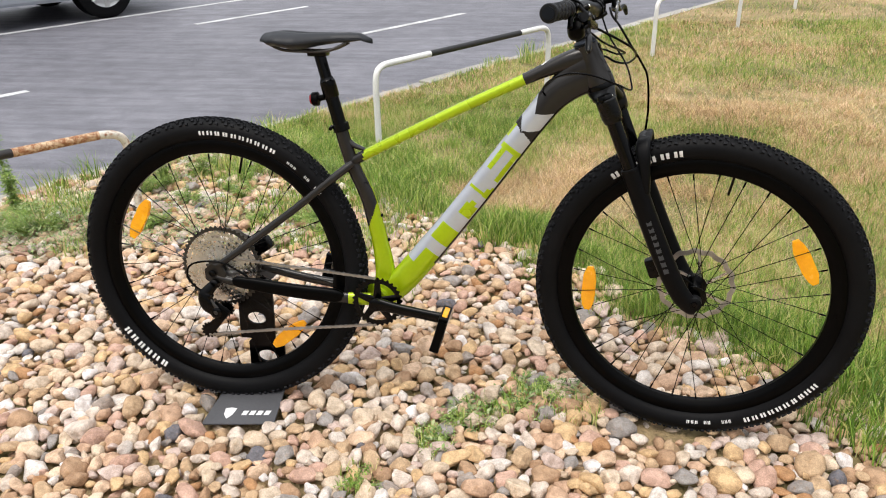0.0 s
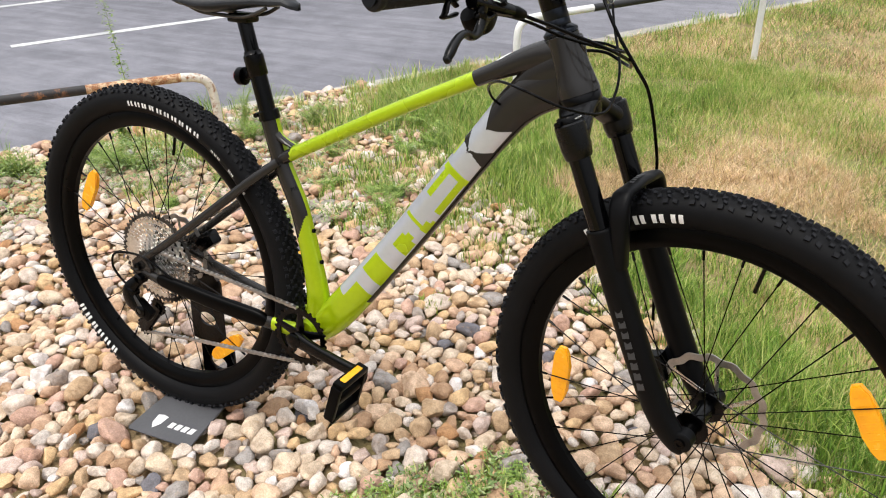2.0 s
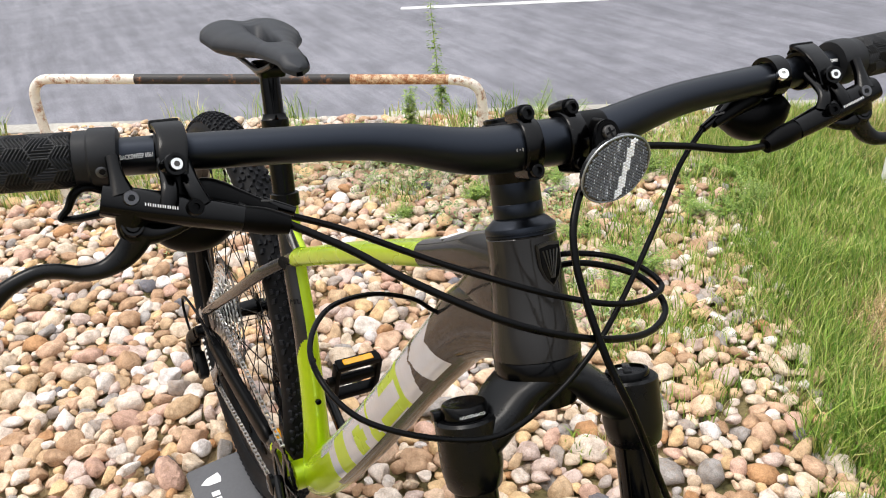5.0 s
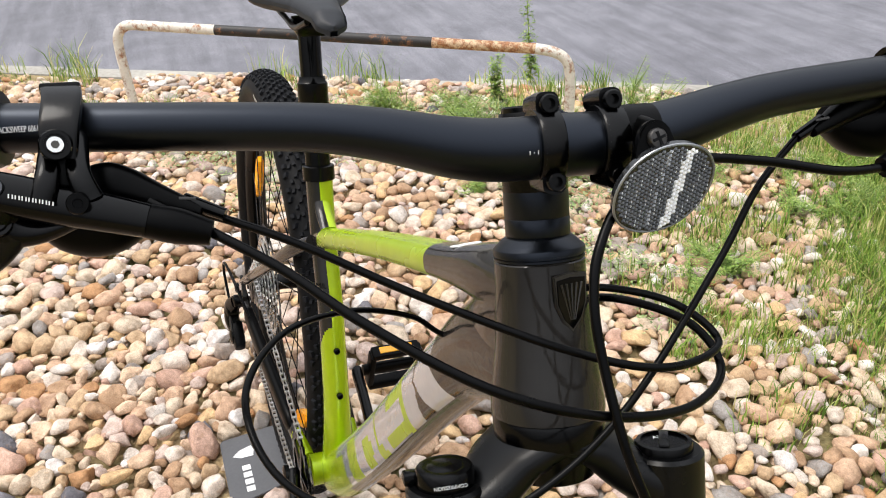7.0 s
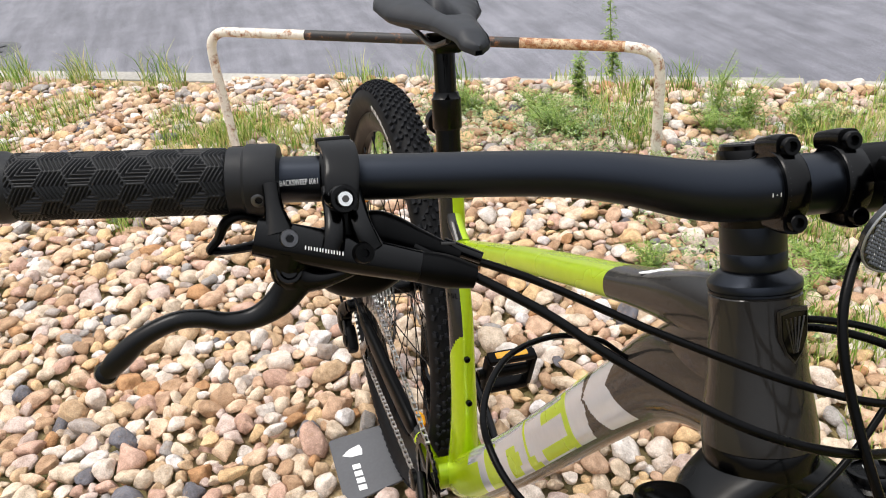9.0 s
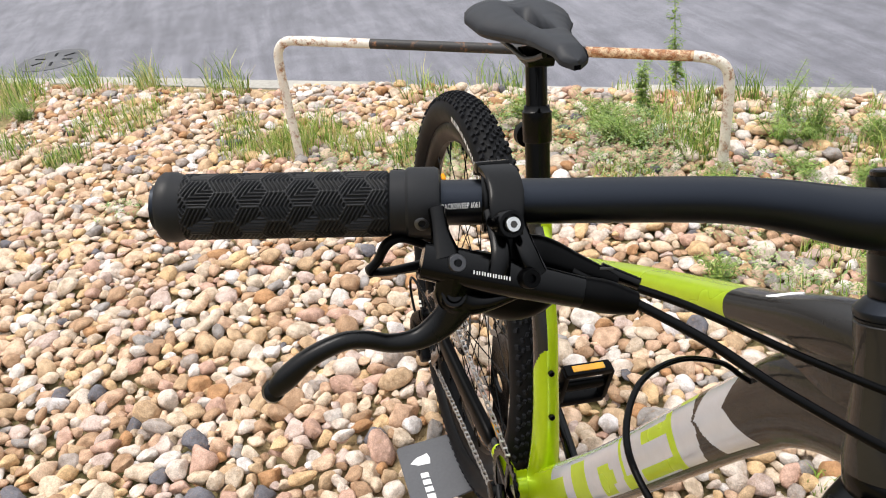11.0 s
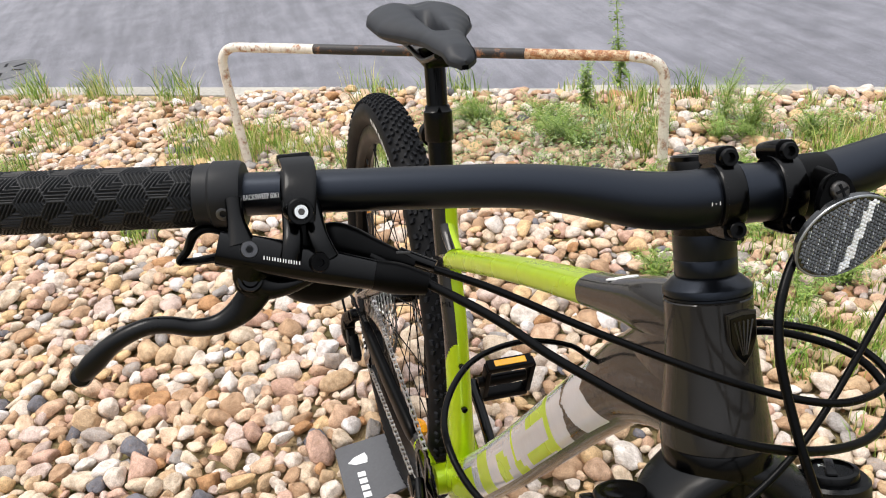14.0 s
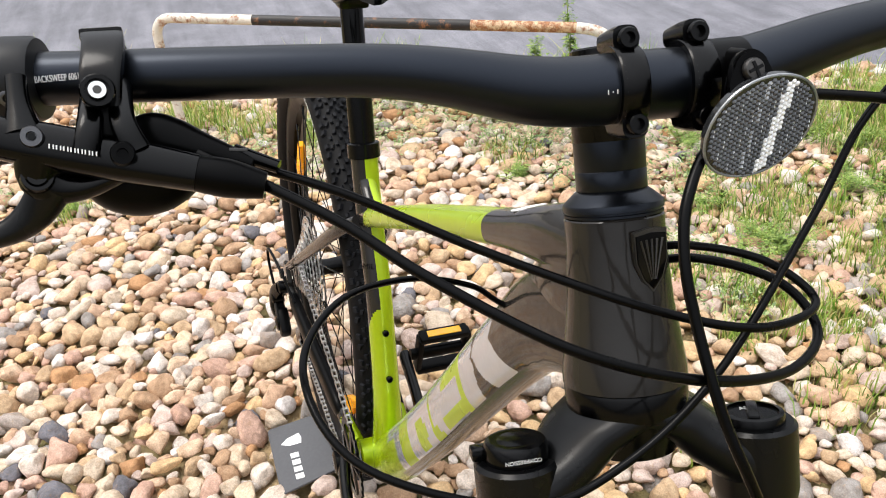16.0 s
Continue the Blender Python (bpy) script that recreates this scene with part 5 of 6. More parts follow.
pedal(CR + Vector((0.172, -0.038, -0.021)), -1, 106)
pedal(CR + Vector((-0.172, 0.136, 0.021)), 1, -76)
cass = None
for k, (r, t) in enumerate(((0.104, 51), (0.092, 45), (0.079, 39), (0.068, 33), (0.058, 28), (0.050, 24), (0.043, 21), (0.037, 18), (0.031, 15), (0.027, 13))):
    c = cog(REAR_AXLE + Vector((0, -0.022 - 0.0038 * k, 0)), r, t, 0.0018, 1 - 0.0095 / r if k < 7 else 0.40)
    o = part("sprocket", c, DARK_STEEL if k in (0, 9) else STEEL, cass or rear, "dark steel sprocket" if k == 0 else "")
    cass = cass or rear
    if k < 6:
        for q in range(9):
            a = 2 * math.pi * q / 9 + k * 0.25
            hub_at = REAR_AXLE + Vector((0, -0.022 - 0.0038 * k, 0))
            part("sprocket_arm", sweep([hub_at + Vector((0.02 * math.cos(a), 0, 0.02 * math.sin(a))), hub_at + Vector(((r - 0.010) * math.cos(a + 0.25), 0, (r - 0.010) * math.sin(a + 0.25)))], [(0.004, 0.0008), (0.006, 0.0008)], 4, 6), STEEL, rear)


def chain(path, closed=False):
    """Links along a line, alternately wide and narrow."""
    bm = bmesh.new()
    C = curve_points(path, 400)
    length = sum((C[i + 1] - C[i]).length for i in range(399))
    n = int(length / 0.0127)
    at, acc, out = 0, 0.0, []
    for k in range(n + 1):
        goal = length * k / n
        while at < 398 and acc + (C[at + 1] - C[at]).length < goal:
            acc += (C[at + 1] - C[at]).length
            at += 1
        seg = (C[at + 1] - C[at]).length
        out.append(C[at].lerp(C[at + 1], min(1, (goal - acc) / max(seg, 1e-6))))
    for k in range(n):
        a, b = out[k], out[k + 1]
        d = (b - a).normalized()
        up_ = Vector((0, 1, 0))
        m = Matrix.Translation((a + b) / 2) @ Matrix((d, up_, d.cross(up_))).transposed().to_4x4()
        w = 0.0030 if k % 2 else 0.0021
        for s in (-1, 1):
            prism([(-0.0085, 0), (-0.0065, 0.0034), (-0.002, 0.0024), (0.002, 0.0024), (0.0065, 0.0034), (0.0085, 0), (0.0065, -0.0034), (0.002, -0.0024), (-0.002, -0.0024), (-0.0065, -0.0034)], 0.001, m @ Matrix.Translation((0, s * w, 0)) @ Matrix.Rotation(radians(90), 4, 'X'), 0, bm)
        sweep([a + up_ * -0.0036, a + up_ * 0.0036], 0.0027, 2, 6, up=(1, 0, 0.1), bm=bm)
    return bm


YC = -0.049
part("chain", chain([(0.405, YC, 0.379), (0.30, YC, 0.389), (0.15, YC - 0.001, 0.402), (0.02, YC - 0.001, 0.415)]), CHAIN_STEEL, bike, "oily steel chain")
part("chain", chain([(0.405, YC, 0.257), (0.30, YC, 0.244), (0.15, YC, 0.226), (-0.035, YC, 0.200)]), CHAIN_STEEL, bike, "oily steel chain")
mech = part("rear_derailleur", sweep([(0.002, -0.080, 0.350), (-0.018, -0.088, 0.325), (-0.012, -0.088, 0.298), (0.008, -0.080, 0.280)], [(0.012, 0.010), (0.016, 0.012), (0.017, 0.013), (0.013, 0.011)], 24, 18, power=2.8), SATIN_BLACK, bike, "black long-cage rear derailleur")
part("derailleur_body", block((0.05, 0.020, 0.030), Matrix.Translation((0.012, -0.082, 0.282)) @ pose(0, 0, 0, 0, 35, 0), 0.007), PLASTIC, mech)
for at, r in (((-0.014, -0.090, 0.322), 0.0135), ((0.008, -0.088, 0.281), 0.0150), ((0.004, -0.078, 0.352), 0.0120)):
    part("derailleur_knuckle", lathe([(-0.014, r * 0.8), (-0.012, r), (0.006, r), (0.008, r * 0.8), (0.009, r * 0.45), (0.006, r * 0.4)], at, (0, -1, 0), 24), SATIN_BLACK, mech)
for dz in (-0.007, 0.007):
    part("derailleur_link", sweep([(-0.016, -0.094, 0.322 + dz), (0.010, -0.092, 0.283 + dz)], [(0.006, 0.003), (0.007, 0.003)], 6, 10), DARK_STEEL, mech, "dark metal link")
for y in (-0.056, -0.042):
    part("cage_plate", sweep([(0.018, y, 0.278), (0.0, y, 0.250), (-0.036, y, 0.212)], [(0.012, 0.001), (0.010, 0.001), (0.014, 0.001)], 14, 10), DARK_STEEL if y > -0.05 else SATIN_BLACK, mech)
for at in ((0.016, -0.049, 0.275), (-0.036, -0.049, 0.212)):
    part("jockey_wheel", cog(Vector(at), 0.019, 13, 0.004, 0.25), SATIN_BLACK, mech)
part("cable_loop", sweep([(0.09, -0.070, 0.372), (0.03, -0.085, 0.412), (-0.04, -0.092, 0.408), (-0.058, -0.092, 0.375), (-0.038, -0.090, 0.345), (-0.012, -0.088, 0.330)], 0.0025, 40, 10), CABLE, mech)
part("hanger_bolt", lathe([(0, 0.009), (0.006, 0.009), (0.007, 0.006), (0.004, 0.004)], (0.0, -0.074, 0.378), (0, -1, 0), 20), SATIN_BLACK, bike, "black axle end")
part("rear_caliper", block((0.055, 0.030, 0.035), Matrix.Translation((0.085, 0.048, 0.415)) @ pose(0, 0, 0, 0, -35, 0), 0.008), SATIN_BLACK, bike, "black rear disc caliper")


# ---- display stand that holds the rear wheel ----
stand = new("bike_stand")
stand.matrix_world = LEAN_BIKE
tagged(stand, "grey display stand holding the rear wheel", "bike stand")


def holed_plate():
    """An upright plate with two round holes, as a fan of rings."""
    bm = bmesh.new()
    y = 0.060
    n = 28
    for zc, lo, hi in ((0.205, 0.145, 0.33), (0.095, 0.02, 0.145)):
        xl, xr = (0.000, 0.098) if zc > 0.15 else (0.022, 0.122)
        xc = 0.049 if zc > 0.15 else 0.072
        ring_in, ring_out = [], []
        for k in range(n):
            a = 2 * math.pi * k / n
            ca, sa = math.cos(a), math.sin(a)
            s = min((xr - xc) / ca if ca > 1e-6 else ((xl - xc) / ca if ca < -1e-6 else 9), (hi - zc) / sa if sa > 1e-6 else ((lo - zc) / sa if sa < -1e-6 else 9))
            ring_in.append((xc + 0.026 * ca, zc + 0.017 * sa))
            ring_out.append((xc + s * ca, zc + s * sa))
        for yy in (y - 0.003, y + 0.003):
            A = [bm.verts.new((px_, yy, pz)) for px_, pz in ring_in]
            B = [bm.verts.new((px_, yy, pz)) for px_, pz in ring_out]
            for k in range(n):
                bm.faces.new((A[k], A[(k + 1) % n], B[(k + 1) % n], B[k]))
            if yy > y:
                for k in range(n):
                    bm.faces.new((A[k], A[(k + 1) % n], prev[0][(k + 1) % n], prev[0][k]))
                    bm.faces.new((B[k], B[(k + 1) % n], prev[1][(k + 1) % n], prev[1][k]))
            prev = (A, B)
    return bm


part("upright_plate", holed_plate(), SATIN_BLACK, stand, "black steel upright with two oval holes", 30)
part("axle_hook", sweep([(0.10, 0.060, 0.32), (0.06, 0.062, 0.36), (0.01, 0.075, 0.378)], [(0.020, 0.004), (0.018, 0.004), (0.012, 0.004)], 14, 12), STAND_GREY, stand)
base_m = Matrix.Translation((0.045, -0.058, 0.0045)) @ Matrix.Rotation(radians(5.5), 4, 'Y').inverted() @ Matrix.Rotation(radians(12.0), 4, 'X')
foot = part("base_plate", prism([(-0.092, -0.068), (-0.086, -0.074), (0.100, -0.074), (0.106, -0.068), (0.092, 0.080), (-0.080, 0.080)], 0.004, base_m, 0.001), STAND_GREY, stand, "grey painted base plate with white mark")
pr = bmesh.new()
for k in range(4):
    prism([(0.0 + k * 0.0205, -0.008), (0.0145 + k * 0.0205, -0.008), (0.0170 + k * 0.0205, 0.008), (0.0025 + k * 0.0205, 0.008)], 0.0005, base_m @ Matrix.Translation((0.006, -0.033, 0.0024)), 0, pr)
part("plate_bars", pr, WHITE_PRINT, foot, "white plain bars")
pr = prism([(-0.016, 0.018), (0.0, 0.021), (0.016, 0.018), (0.012, -0.006), (0.0, -0.021), (-0.012, -0.006)], 0.0005, base_m @ Matrix.Translation((-0.030, -0.033, 0.0024)))
part("plate_shield", pr, WHITE_PRINT, foot, "white plain shield shape")


# ---- weeds, car and manhole ----
def weed(at, height, spread, stems, leaves, seed, label, slim=False):
    rng = random.Random(seed)
    base = new("weed")
    base.location = at
    tagged(base, label, "weed", "weeds in the gravel")
    lv, lf = [], []
    stems = stems if slim else int(stems * 1.6)
    for k in range(stems):
        a = rng.uniform(0, 2 * math.pi)
        lean = rng.uniform(0.1, 0.9) * spread
        h = height * rng.uniform(0.35, 1.05)
        top = Vector((math.cos(a) * lean, math.sin(a) * lean, h))
        mid = top * 0.5 + Vector((rng.uniform(-0.02, 0.02), rng.uniform(-0.02, 0.02), h * 0.08))
        part("stem", sweep([(0, 0, -0.02), mid, top], [0.0022, 0.0016, 0.0006], 8, 5, up=(0.3, 0.2, 0.1)), WEED, base)
        C = curve_points([(0, 0, 0), mid, top], 20)
        for q in range((leaves * 4 if slim else leaves * 6) // stems):
            f = rng.uniform(0.08, 1.0)
            p = C[min(19, int(f * 19))] + Vector((rng.gauss(0, 1), rng.gauss(0, 1), rng.gauss(0.1, 0.7))) * (0.012 if slim else 0.006 + 0.10 * height * (1.1 - f))
            ang = rng.uniform(0, 2 * math.pi)
            size = rng.uniform(0.5, 1.0) * (0.0135 if not slim else 0.030) * (1.2 - 0.6 * f)
            d = Vector((math.cos(ang), math.sin(ang), rng.uniform(-0.2, 0.7))).normalized()
            s = d.cross(Vector((0, 0, 1))).normalized() * size * rng.uniform(0.15, 0.30)
            bend = Vector((0, 0, -size * 0.25))
            i = len(lv)
            lv += [p, p + d * size * 0.45 + s, p + d * size + bend, p + d * size * 0.45 - s]
            lf.append((i, i + 1, i + 2, i + 3))
    leaves_ob = new("leaves", raw_mesh("leaves", np.array([tuple(v) for v in lv]), np.array(lf), WEED, False))
    leaves_ob.parent = base
    return base


WEEDS = [(0.64, -0.02, 0.035, 0.10, 9, 170), (0.82, 0.10, 0.04, 0.11, 9, 190), (0.73, 0.04, 0.035, 0.10, 8, 150), (0.55, -0.13, 0.03, 0.09, 8, 110), (0.42, -0.30, 0.03, 0.07, 6, 70), (-1.45, 0.39, 0.09, 0.16, 9, 300), (-1.66, 0.76, 0.10, 0.15, 9, 300), (-1.57, 1.43, 0.16, 0.20, 12, 480), (-0.98, 1.52, 0.20, 0.12, 8, 320), (-1.56, 0.71, 0.12, 0.12, 9, 300), (-0.54, 1.40, 0.06, 0.13, 8, 180), (-0.14, 1.19, 0.06, 0.12, 8, 160), (-1.24, 0.92, 0.15, 0.17, 12, 600), (-1.12, 1.50, 0.22, 0.09, 6, 300), (-0.95, 1.95, 0.15, 0.20, 12, 640), (-1.60, 0.69, 0.11, 0.14, 9, 360), (-1.33, 1.25, 0.17, 0.15, 10, 500),
         (-1.50, 0.26, 0.09, 0.14, 9, 320), (-1.75, 1.02, 0.10, 0.14, 8, 300), (-1.00, 1.40, 0.10, 0.13, 8, 280), (-1.50, 1.50, 0.13, 0.18, 10, 480), (-1.52, 1.22, 0.12, 0.16, 10, 420),
         (-0.85, 1.66, 0.11, 0.16, 10, 380), (-0.94, 1.49, 0.10, 0.13, 8, 280), (-0.17, 1.17, 0.06, 0.11, 8, 240), (-0.81, 0.76, 0.05, 0.09, 6, 140), (-1.30, -0.58, 0.04, 0.10, 7, 150),
         (-1.82, 1.22, 0.10, 0.16, 9, 380), (-1.55, 1.80, 0.12, 0.18, 10, 480), (-1.30, 1.85, 0.12, 0.18, 10, 460), (-0.55, 2.05, 0.11, 0.18, 10, 440), (-0.60, 1.62, 0.09, 0.15, 9, 360), (-1.68, 1.38, 0.11, 0.16, 9, 400),
         (-0.30, 1.55, 0.08, 0.13, 9, 300), (-2.75, -1.42, 0.10, 0.15, 9, 320), (-1.45, 0.95, 0.10, 0.15, 10, 380), (-0.75, 1.32, 0.08, 0.12, 8, 280), (-0.40, 1.85, 0.09, 0.16, 9, 380), (-1.15, 1.70, 0.10, 0.15, 9, 360), (-0.62, 1.45, 0.07, 0.12, 8, 260)]
rng_w = random.Random(77)
for k in range(32):
    x, y = rng_w.uniform(-1.6, -0.1 if k < 22 else -0.7), rng_w.uniform(0.75, 2.0 if k < 22 else 1.5)
    if Vector((x, y, 0)).dot(ROAD_N) < 1.98 and lawn_edge(x, y) < 0.1:
        WEEDS.append((x, y, rng_w.uniform(0.05, 0.10), rng_w.uniform(0.07, 0.13), 7, rng_w.randint(150, 300)))
for k, (x, y, h, s, st, lv) in enumerate(WEEDS):
    if Vector((x, y, 0)).dot(ROAD_N) > 1.78:
        continue
    weed((x, y, -0.005), h * 1.05, s, st, lv, 100 + k, "leafy green weed growing through pale gravel")
for k, (x, y, h) in enumerate(((-1.64, 1.357, 0.55), (-1.42, 1.10, 0.28))):
    weed((x, y, 0), h, 0.06, 2, 150, 300 + k, "tall single-stemmed weed with small leaves", True)


def turned_wheel(at, name, parent):
    w = part(name, lathe([(-0.095, 0.20), (-0.10, 0.25), (-0.10, 0.29), (-0.085, 0.312), (0.085, 0.312), (0.10, 0.29), (0.10, 0.20)], at, ROAD_N, 40, closed=True), RUBBER, parent, "black car tyre")
    part("rim", lathe([(-0.085, 0.21), (-0.095, 0.20), (-0.085, 0.17), (-0.075, 0.06), (-0.085, 0.045), (-0.085, 0.01), (0.0, 0.01), (0.0, 0.21)], at, ROAD_N, 32), CAR_RIM, w, "bright alloy rim")
    for k in range(8):
        a = 2 * math.pi * k / 8
        d = ROAD_U * math.cos(a) + Vector((0, 0, 1)) * math.sin(a)
        part("rim_spoke", sweep([Vector(at) - ROAD_N * 0.088 + d * 0.04, Vector(at) - ROAD_N * 0.09 + d * 0.195], [(0.018, 0.01), (0.03, 0.01)], 5, 8, up=tuple(ROAD_N)), CAR_RIM, w)


CAR_PAINT = surface("silver_car_paint", (0.42, 0.45, 0.50), 0.3, 0.5, 0.05, 2, 0.0, coat=0.8)
CAR_RIM = surface("car_alloy", (0.6, 0.6, 0.6), 0.3, 0.9, 0.1, 20, 0.0)
CAR_GLASS = surface("dark_car_glass", (0.02, 0.025, 0.03), 0.06, 0.0, 0.05, 2, 0.0)
car = new("car")
car_at = Vector((-4.07, 6.43, -0.055))
car.location = car_at
tagged(car, "silver car standing on the far side of the road", "car")
AX = Matrix((ROAD_U, Vector((0, 0, 1)), -ROAD_N)).transposed().to_4x4()


def car_outline():
    pts = [(-3.45, 0.30), (-3.40, 0.75), (-2.4, 0.92), (-1.75, 1.42), (-0.2, 1.46), (0.55, 1.0), (0.72, 0.85), (0.74, 0.34)]
    for cx in (0.0, -2.6):
        arch = [(cx + 0.36 * math.cos(a), 0.31 + 0.36 * math.sin(a)) for a in (radians(v) for v in range(-20, 201, 20))]
        pts += [(cx + 0.36, 0.24)] + arch[1:-1] + [(cx - 0.36, 0.22)]
    return pts


part("body", prism(car_outline(), 1.66, Matrix.Translation(ROAD_N * 0.83) @ AX, 0.03), CAR_PAINT, car, "silver painted car body")
for x0, x1 in ((-1.95, -1.05), (-0.95, 0.15)):
    part("side_window", prism([(x0, 0.96), (x1, 0.96), (x1 - 0.06, 1.34), (x0 + 0.28, 1.34)], 0.01, Matrix.Translation(ROAD_N * -0.004) @ AX, 0.002), CAR_GLASS, car, "dark side window")
for u in (0.0, -2.6):
    for n in (0.11, 1.55):
        turned_wheel(ROAD_U * u + ROAD_N * n + Vector((0, 0, 0.312)), "wheel", car)
part("bumper", sweep([ROAD_U * 0.70 + ROAD_N * 0.02 + Vector((0, 0, 0.42)), ROAD_U * 0.80 + ROAD_N * 0.3 + Vector((0, 0, 0.42)), ROAD_U * 0.80 + ROAD_N * 1.36 + Vector((0, 0, 0.42)), ROAD_U * 0.70 + ROAD_N * 1.64 + Vector((0, 0, 0.42))], [(0.04, 0.10)] * 4, 24, 12, up=(0, 0, 1)), PLASTIC, car, "dark bumper")

hole_at = Vector((-3.98, -1.52, -0.0545))
manhole = tagged(link_mesh("manhole_cover", lathe([(-0.02, 0.21), (0.002, 0.21), (0.003, 0.195), (0.001, 0.19), (0.001, 0.165), (0.004, 0.16), (0.004, 0.01)], hole_at, (0, 0, 1), 48), surface("worn_iron", (0.11, 0.11, 0.115), 0.55, 0.4, 0.3, 60, 0.4, 0.001)), "round worn iron manhole cover in asphalt", "manhole cover")
for k in range(6):
    a = k * math.pi / 3
    part("slot", block((0.07, 0.015, 0.002), Matrix.Translation(hole_at + Vector((math.cos(a) * 0.10, math.sin(a) * 0.10, 0.0055))) @ Matrix.Rotation(a, 4, 'Z'), 0), RUBBER, manhole)


# ---- lawn: single blades, thick near the gravel ----
def blades():
    """Blades of the green fringe and of the parched lawn behind it."""
    rng = np.random.default_rng(5)
    pts = []
    for x0, x1, y0, y1, count in ((-0.8, 2.5, -0.3, 3.3, 460000), (-0.6, 4.0, 3.2, 6.2, 120000), (2.4, 5.0, -0.6, 3.4, 70000), (-1.0, 9.0, 5.5, 12.0, 60000), (4.5, 9.0, -1.0, 6.0, 30000), (2, 24, 8, 30, 45000)):
        xs, ys = rng.uniform(x0, x1, count), rng.uniform(y0, y1, count)
        pts.append(np.stack([xs, ys], 1))
    P = np.concatenate(pts)
    n = P @ np.array([ROAD_N.x, ROAD_N.y])
    rough_e = (P[:, 0] - 0.62) * 0.60 + (P[:, 1] - 0.98) * 0.80
    P, n = P[(n < 2.03) & (rough_e > -0.28)], n[(n < 2.03) & (rough_e > -0.28)]
    e = np.array([lawn_edge(x, y) for x, y in P])
    thin = np.array([noise.noise(Vector((x * 2.3, y * 2.3, 7.7))) for x, y in P])
    blot = np.array([noise.noise(Vector((x * 1.1, y * 1.1, 2.2))) for x, y in P])
    tuft = np.array([noise.noise(Vector((x * 8.5, y * 8.5, 4.4))) for x, y in P])
    dryness = 0.60 * blot + 0.45 * thin + 0.40 * tuft - 0.16 + 0.16 * np.clip((np.hypot(P[:, 0] - 0.5, P[:, 1]) - 2.4) / 1.5, 0, 1)
    for px, py, pr, amount in STRAW_PATCHES:
        dryness += amount * np.exp(-((P[:, 0] - px) ** 2 + (P[:, 1] - py) ** 2) / pr ** 2)
    dryness -= 0.60 * np.exp(-((e - 0.06) / 0.14) ** 2)
    keep = (e > -0.12 + 0.28 * rng.random(len(P)) ** 2) & (rng.random(len(P)) < np.clip(0.80 + 0.9 * thin + 0.7 * tuft, 0.35, 1.0))
    P, e, thin, tuft, dryness = P[keep], e[keep], thin[keep], tuft[keep], dryness[keep]
    N = len(P)
    dry = dryness + rng.normal(size=N) * 0.30 > 0.02
    dist = np.hypot(P[:, 0] - 0.8, P[:, 1] - 0.4)
    h = rng.uniform(0.022, 0.055, N) * (1 + 0.5 * np.clip(thin * 1.6, -0.6, 1) + 0.6 * tuft) + 0.085 * np.exp(-((e - 0.10) / 0.13) ** 2) * rng.random(N)
    h = np.where(dry, rng.uniform(0.012, 0.045, N) * (1 + 0.6 * tuft), h)
    w = rng.uniform(0.0007, 0.0015, N) * np.clip(1 + (dist - 0.8) * 0.30, 1, 6)
    a, lean, la = rng.uniform(0, 2 * np.pi, N), rng.uniform(0.1, 0.8, N) * h, rng.uniform(0, 2 * np.pi, N)
    lean = np.where(dry, lean * 2.2, lean)
    w = np.where(dry, w * 0.8, w)
    z0 = np.array([ground_z(Vector((x, y, 0))) for x, y in P])
    base = np.stack([P[:, 0], P[:, 1], z0], 1)
    side = np.stack([np.cos(a) * w, np.sin(a) * w, np.zeros(N)], 1)
    off = np.stack([np.cos(la) * lean, np.sin(la) * lean, np.zeros(N)], 1)
    mid = base + off * 0.32
    mid[:, 2] += h * 0.62
    tip = base + off
    tip[:, 2] += h * 0.97
    V = np.stack([base - side, base + side, mid + side * 0.8, mid - side * 0.8, tip], 1)
    short = np.stack([base - side, base + side, tip], 1)
    near = ~dry & (e < 0.5) & (dist < 2.2)
    out = []
    for sel in (near, ~dry & ~near, dry):
        if sel is near:
            i = np.arange(int(sel.sum()))[:, None] * 5
            out.append((V[sel].reshape(-1, 3), np.concatenate([i + np.array([[0, 1, 2]]), i + np.array([[0, 2, 3]]), i + np.array([[3, 2, 4]])])))
        else:
            out.append((short[sel].reshape(-1, 3), np.arange(int(sel.sum()) * 3).reshape(-1, 3)))
    return out


STRAW_PATCHES = ((0.56, 1.58, 0.20, 0.75), (0.74, 1.50, 0.24, 0.75), (0.95, 1.68, 0.30, 0.75), (1.20, 1.50, 0.32, 0.55), (0.98, 2.05, 0.22, 0.45), (1.45, 3.2, 0.45, 0.40), (2.2, 2.6, 0.7, 0.35), (2.2, 3.4, 0.9, 0.25), (0.08, 1.85, 0.35, -0.30), (0.28, 2.6, 0.55, -0.35), (0.45, 2.05, 0.25, -0.15), (1.5, 0.65, 0.45, -0.40))
fringe_part, green_part, dry_part = blades()
tagged(new("lawn_fringe", raw_mesh("lawn_fringe", *fringe_part, GRASS, False)), "long fresh green grass fringe beside the gravel", "grass", kind="stuff")
tagged(new("lawn_grass", raw_mesh("lawn_grass", *green_part, GRASS, False)), "short green lawn grass", "grass", kind="stuff")
tagged(new("dry_grass", raw_mesh("dry_grass", *dry_part, STRAW, False)), "parched straw-coloured short grass", "grass", kind="stuff")


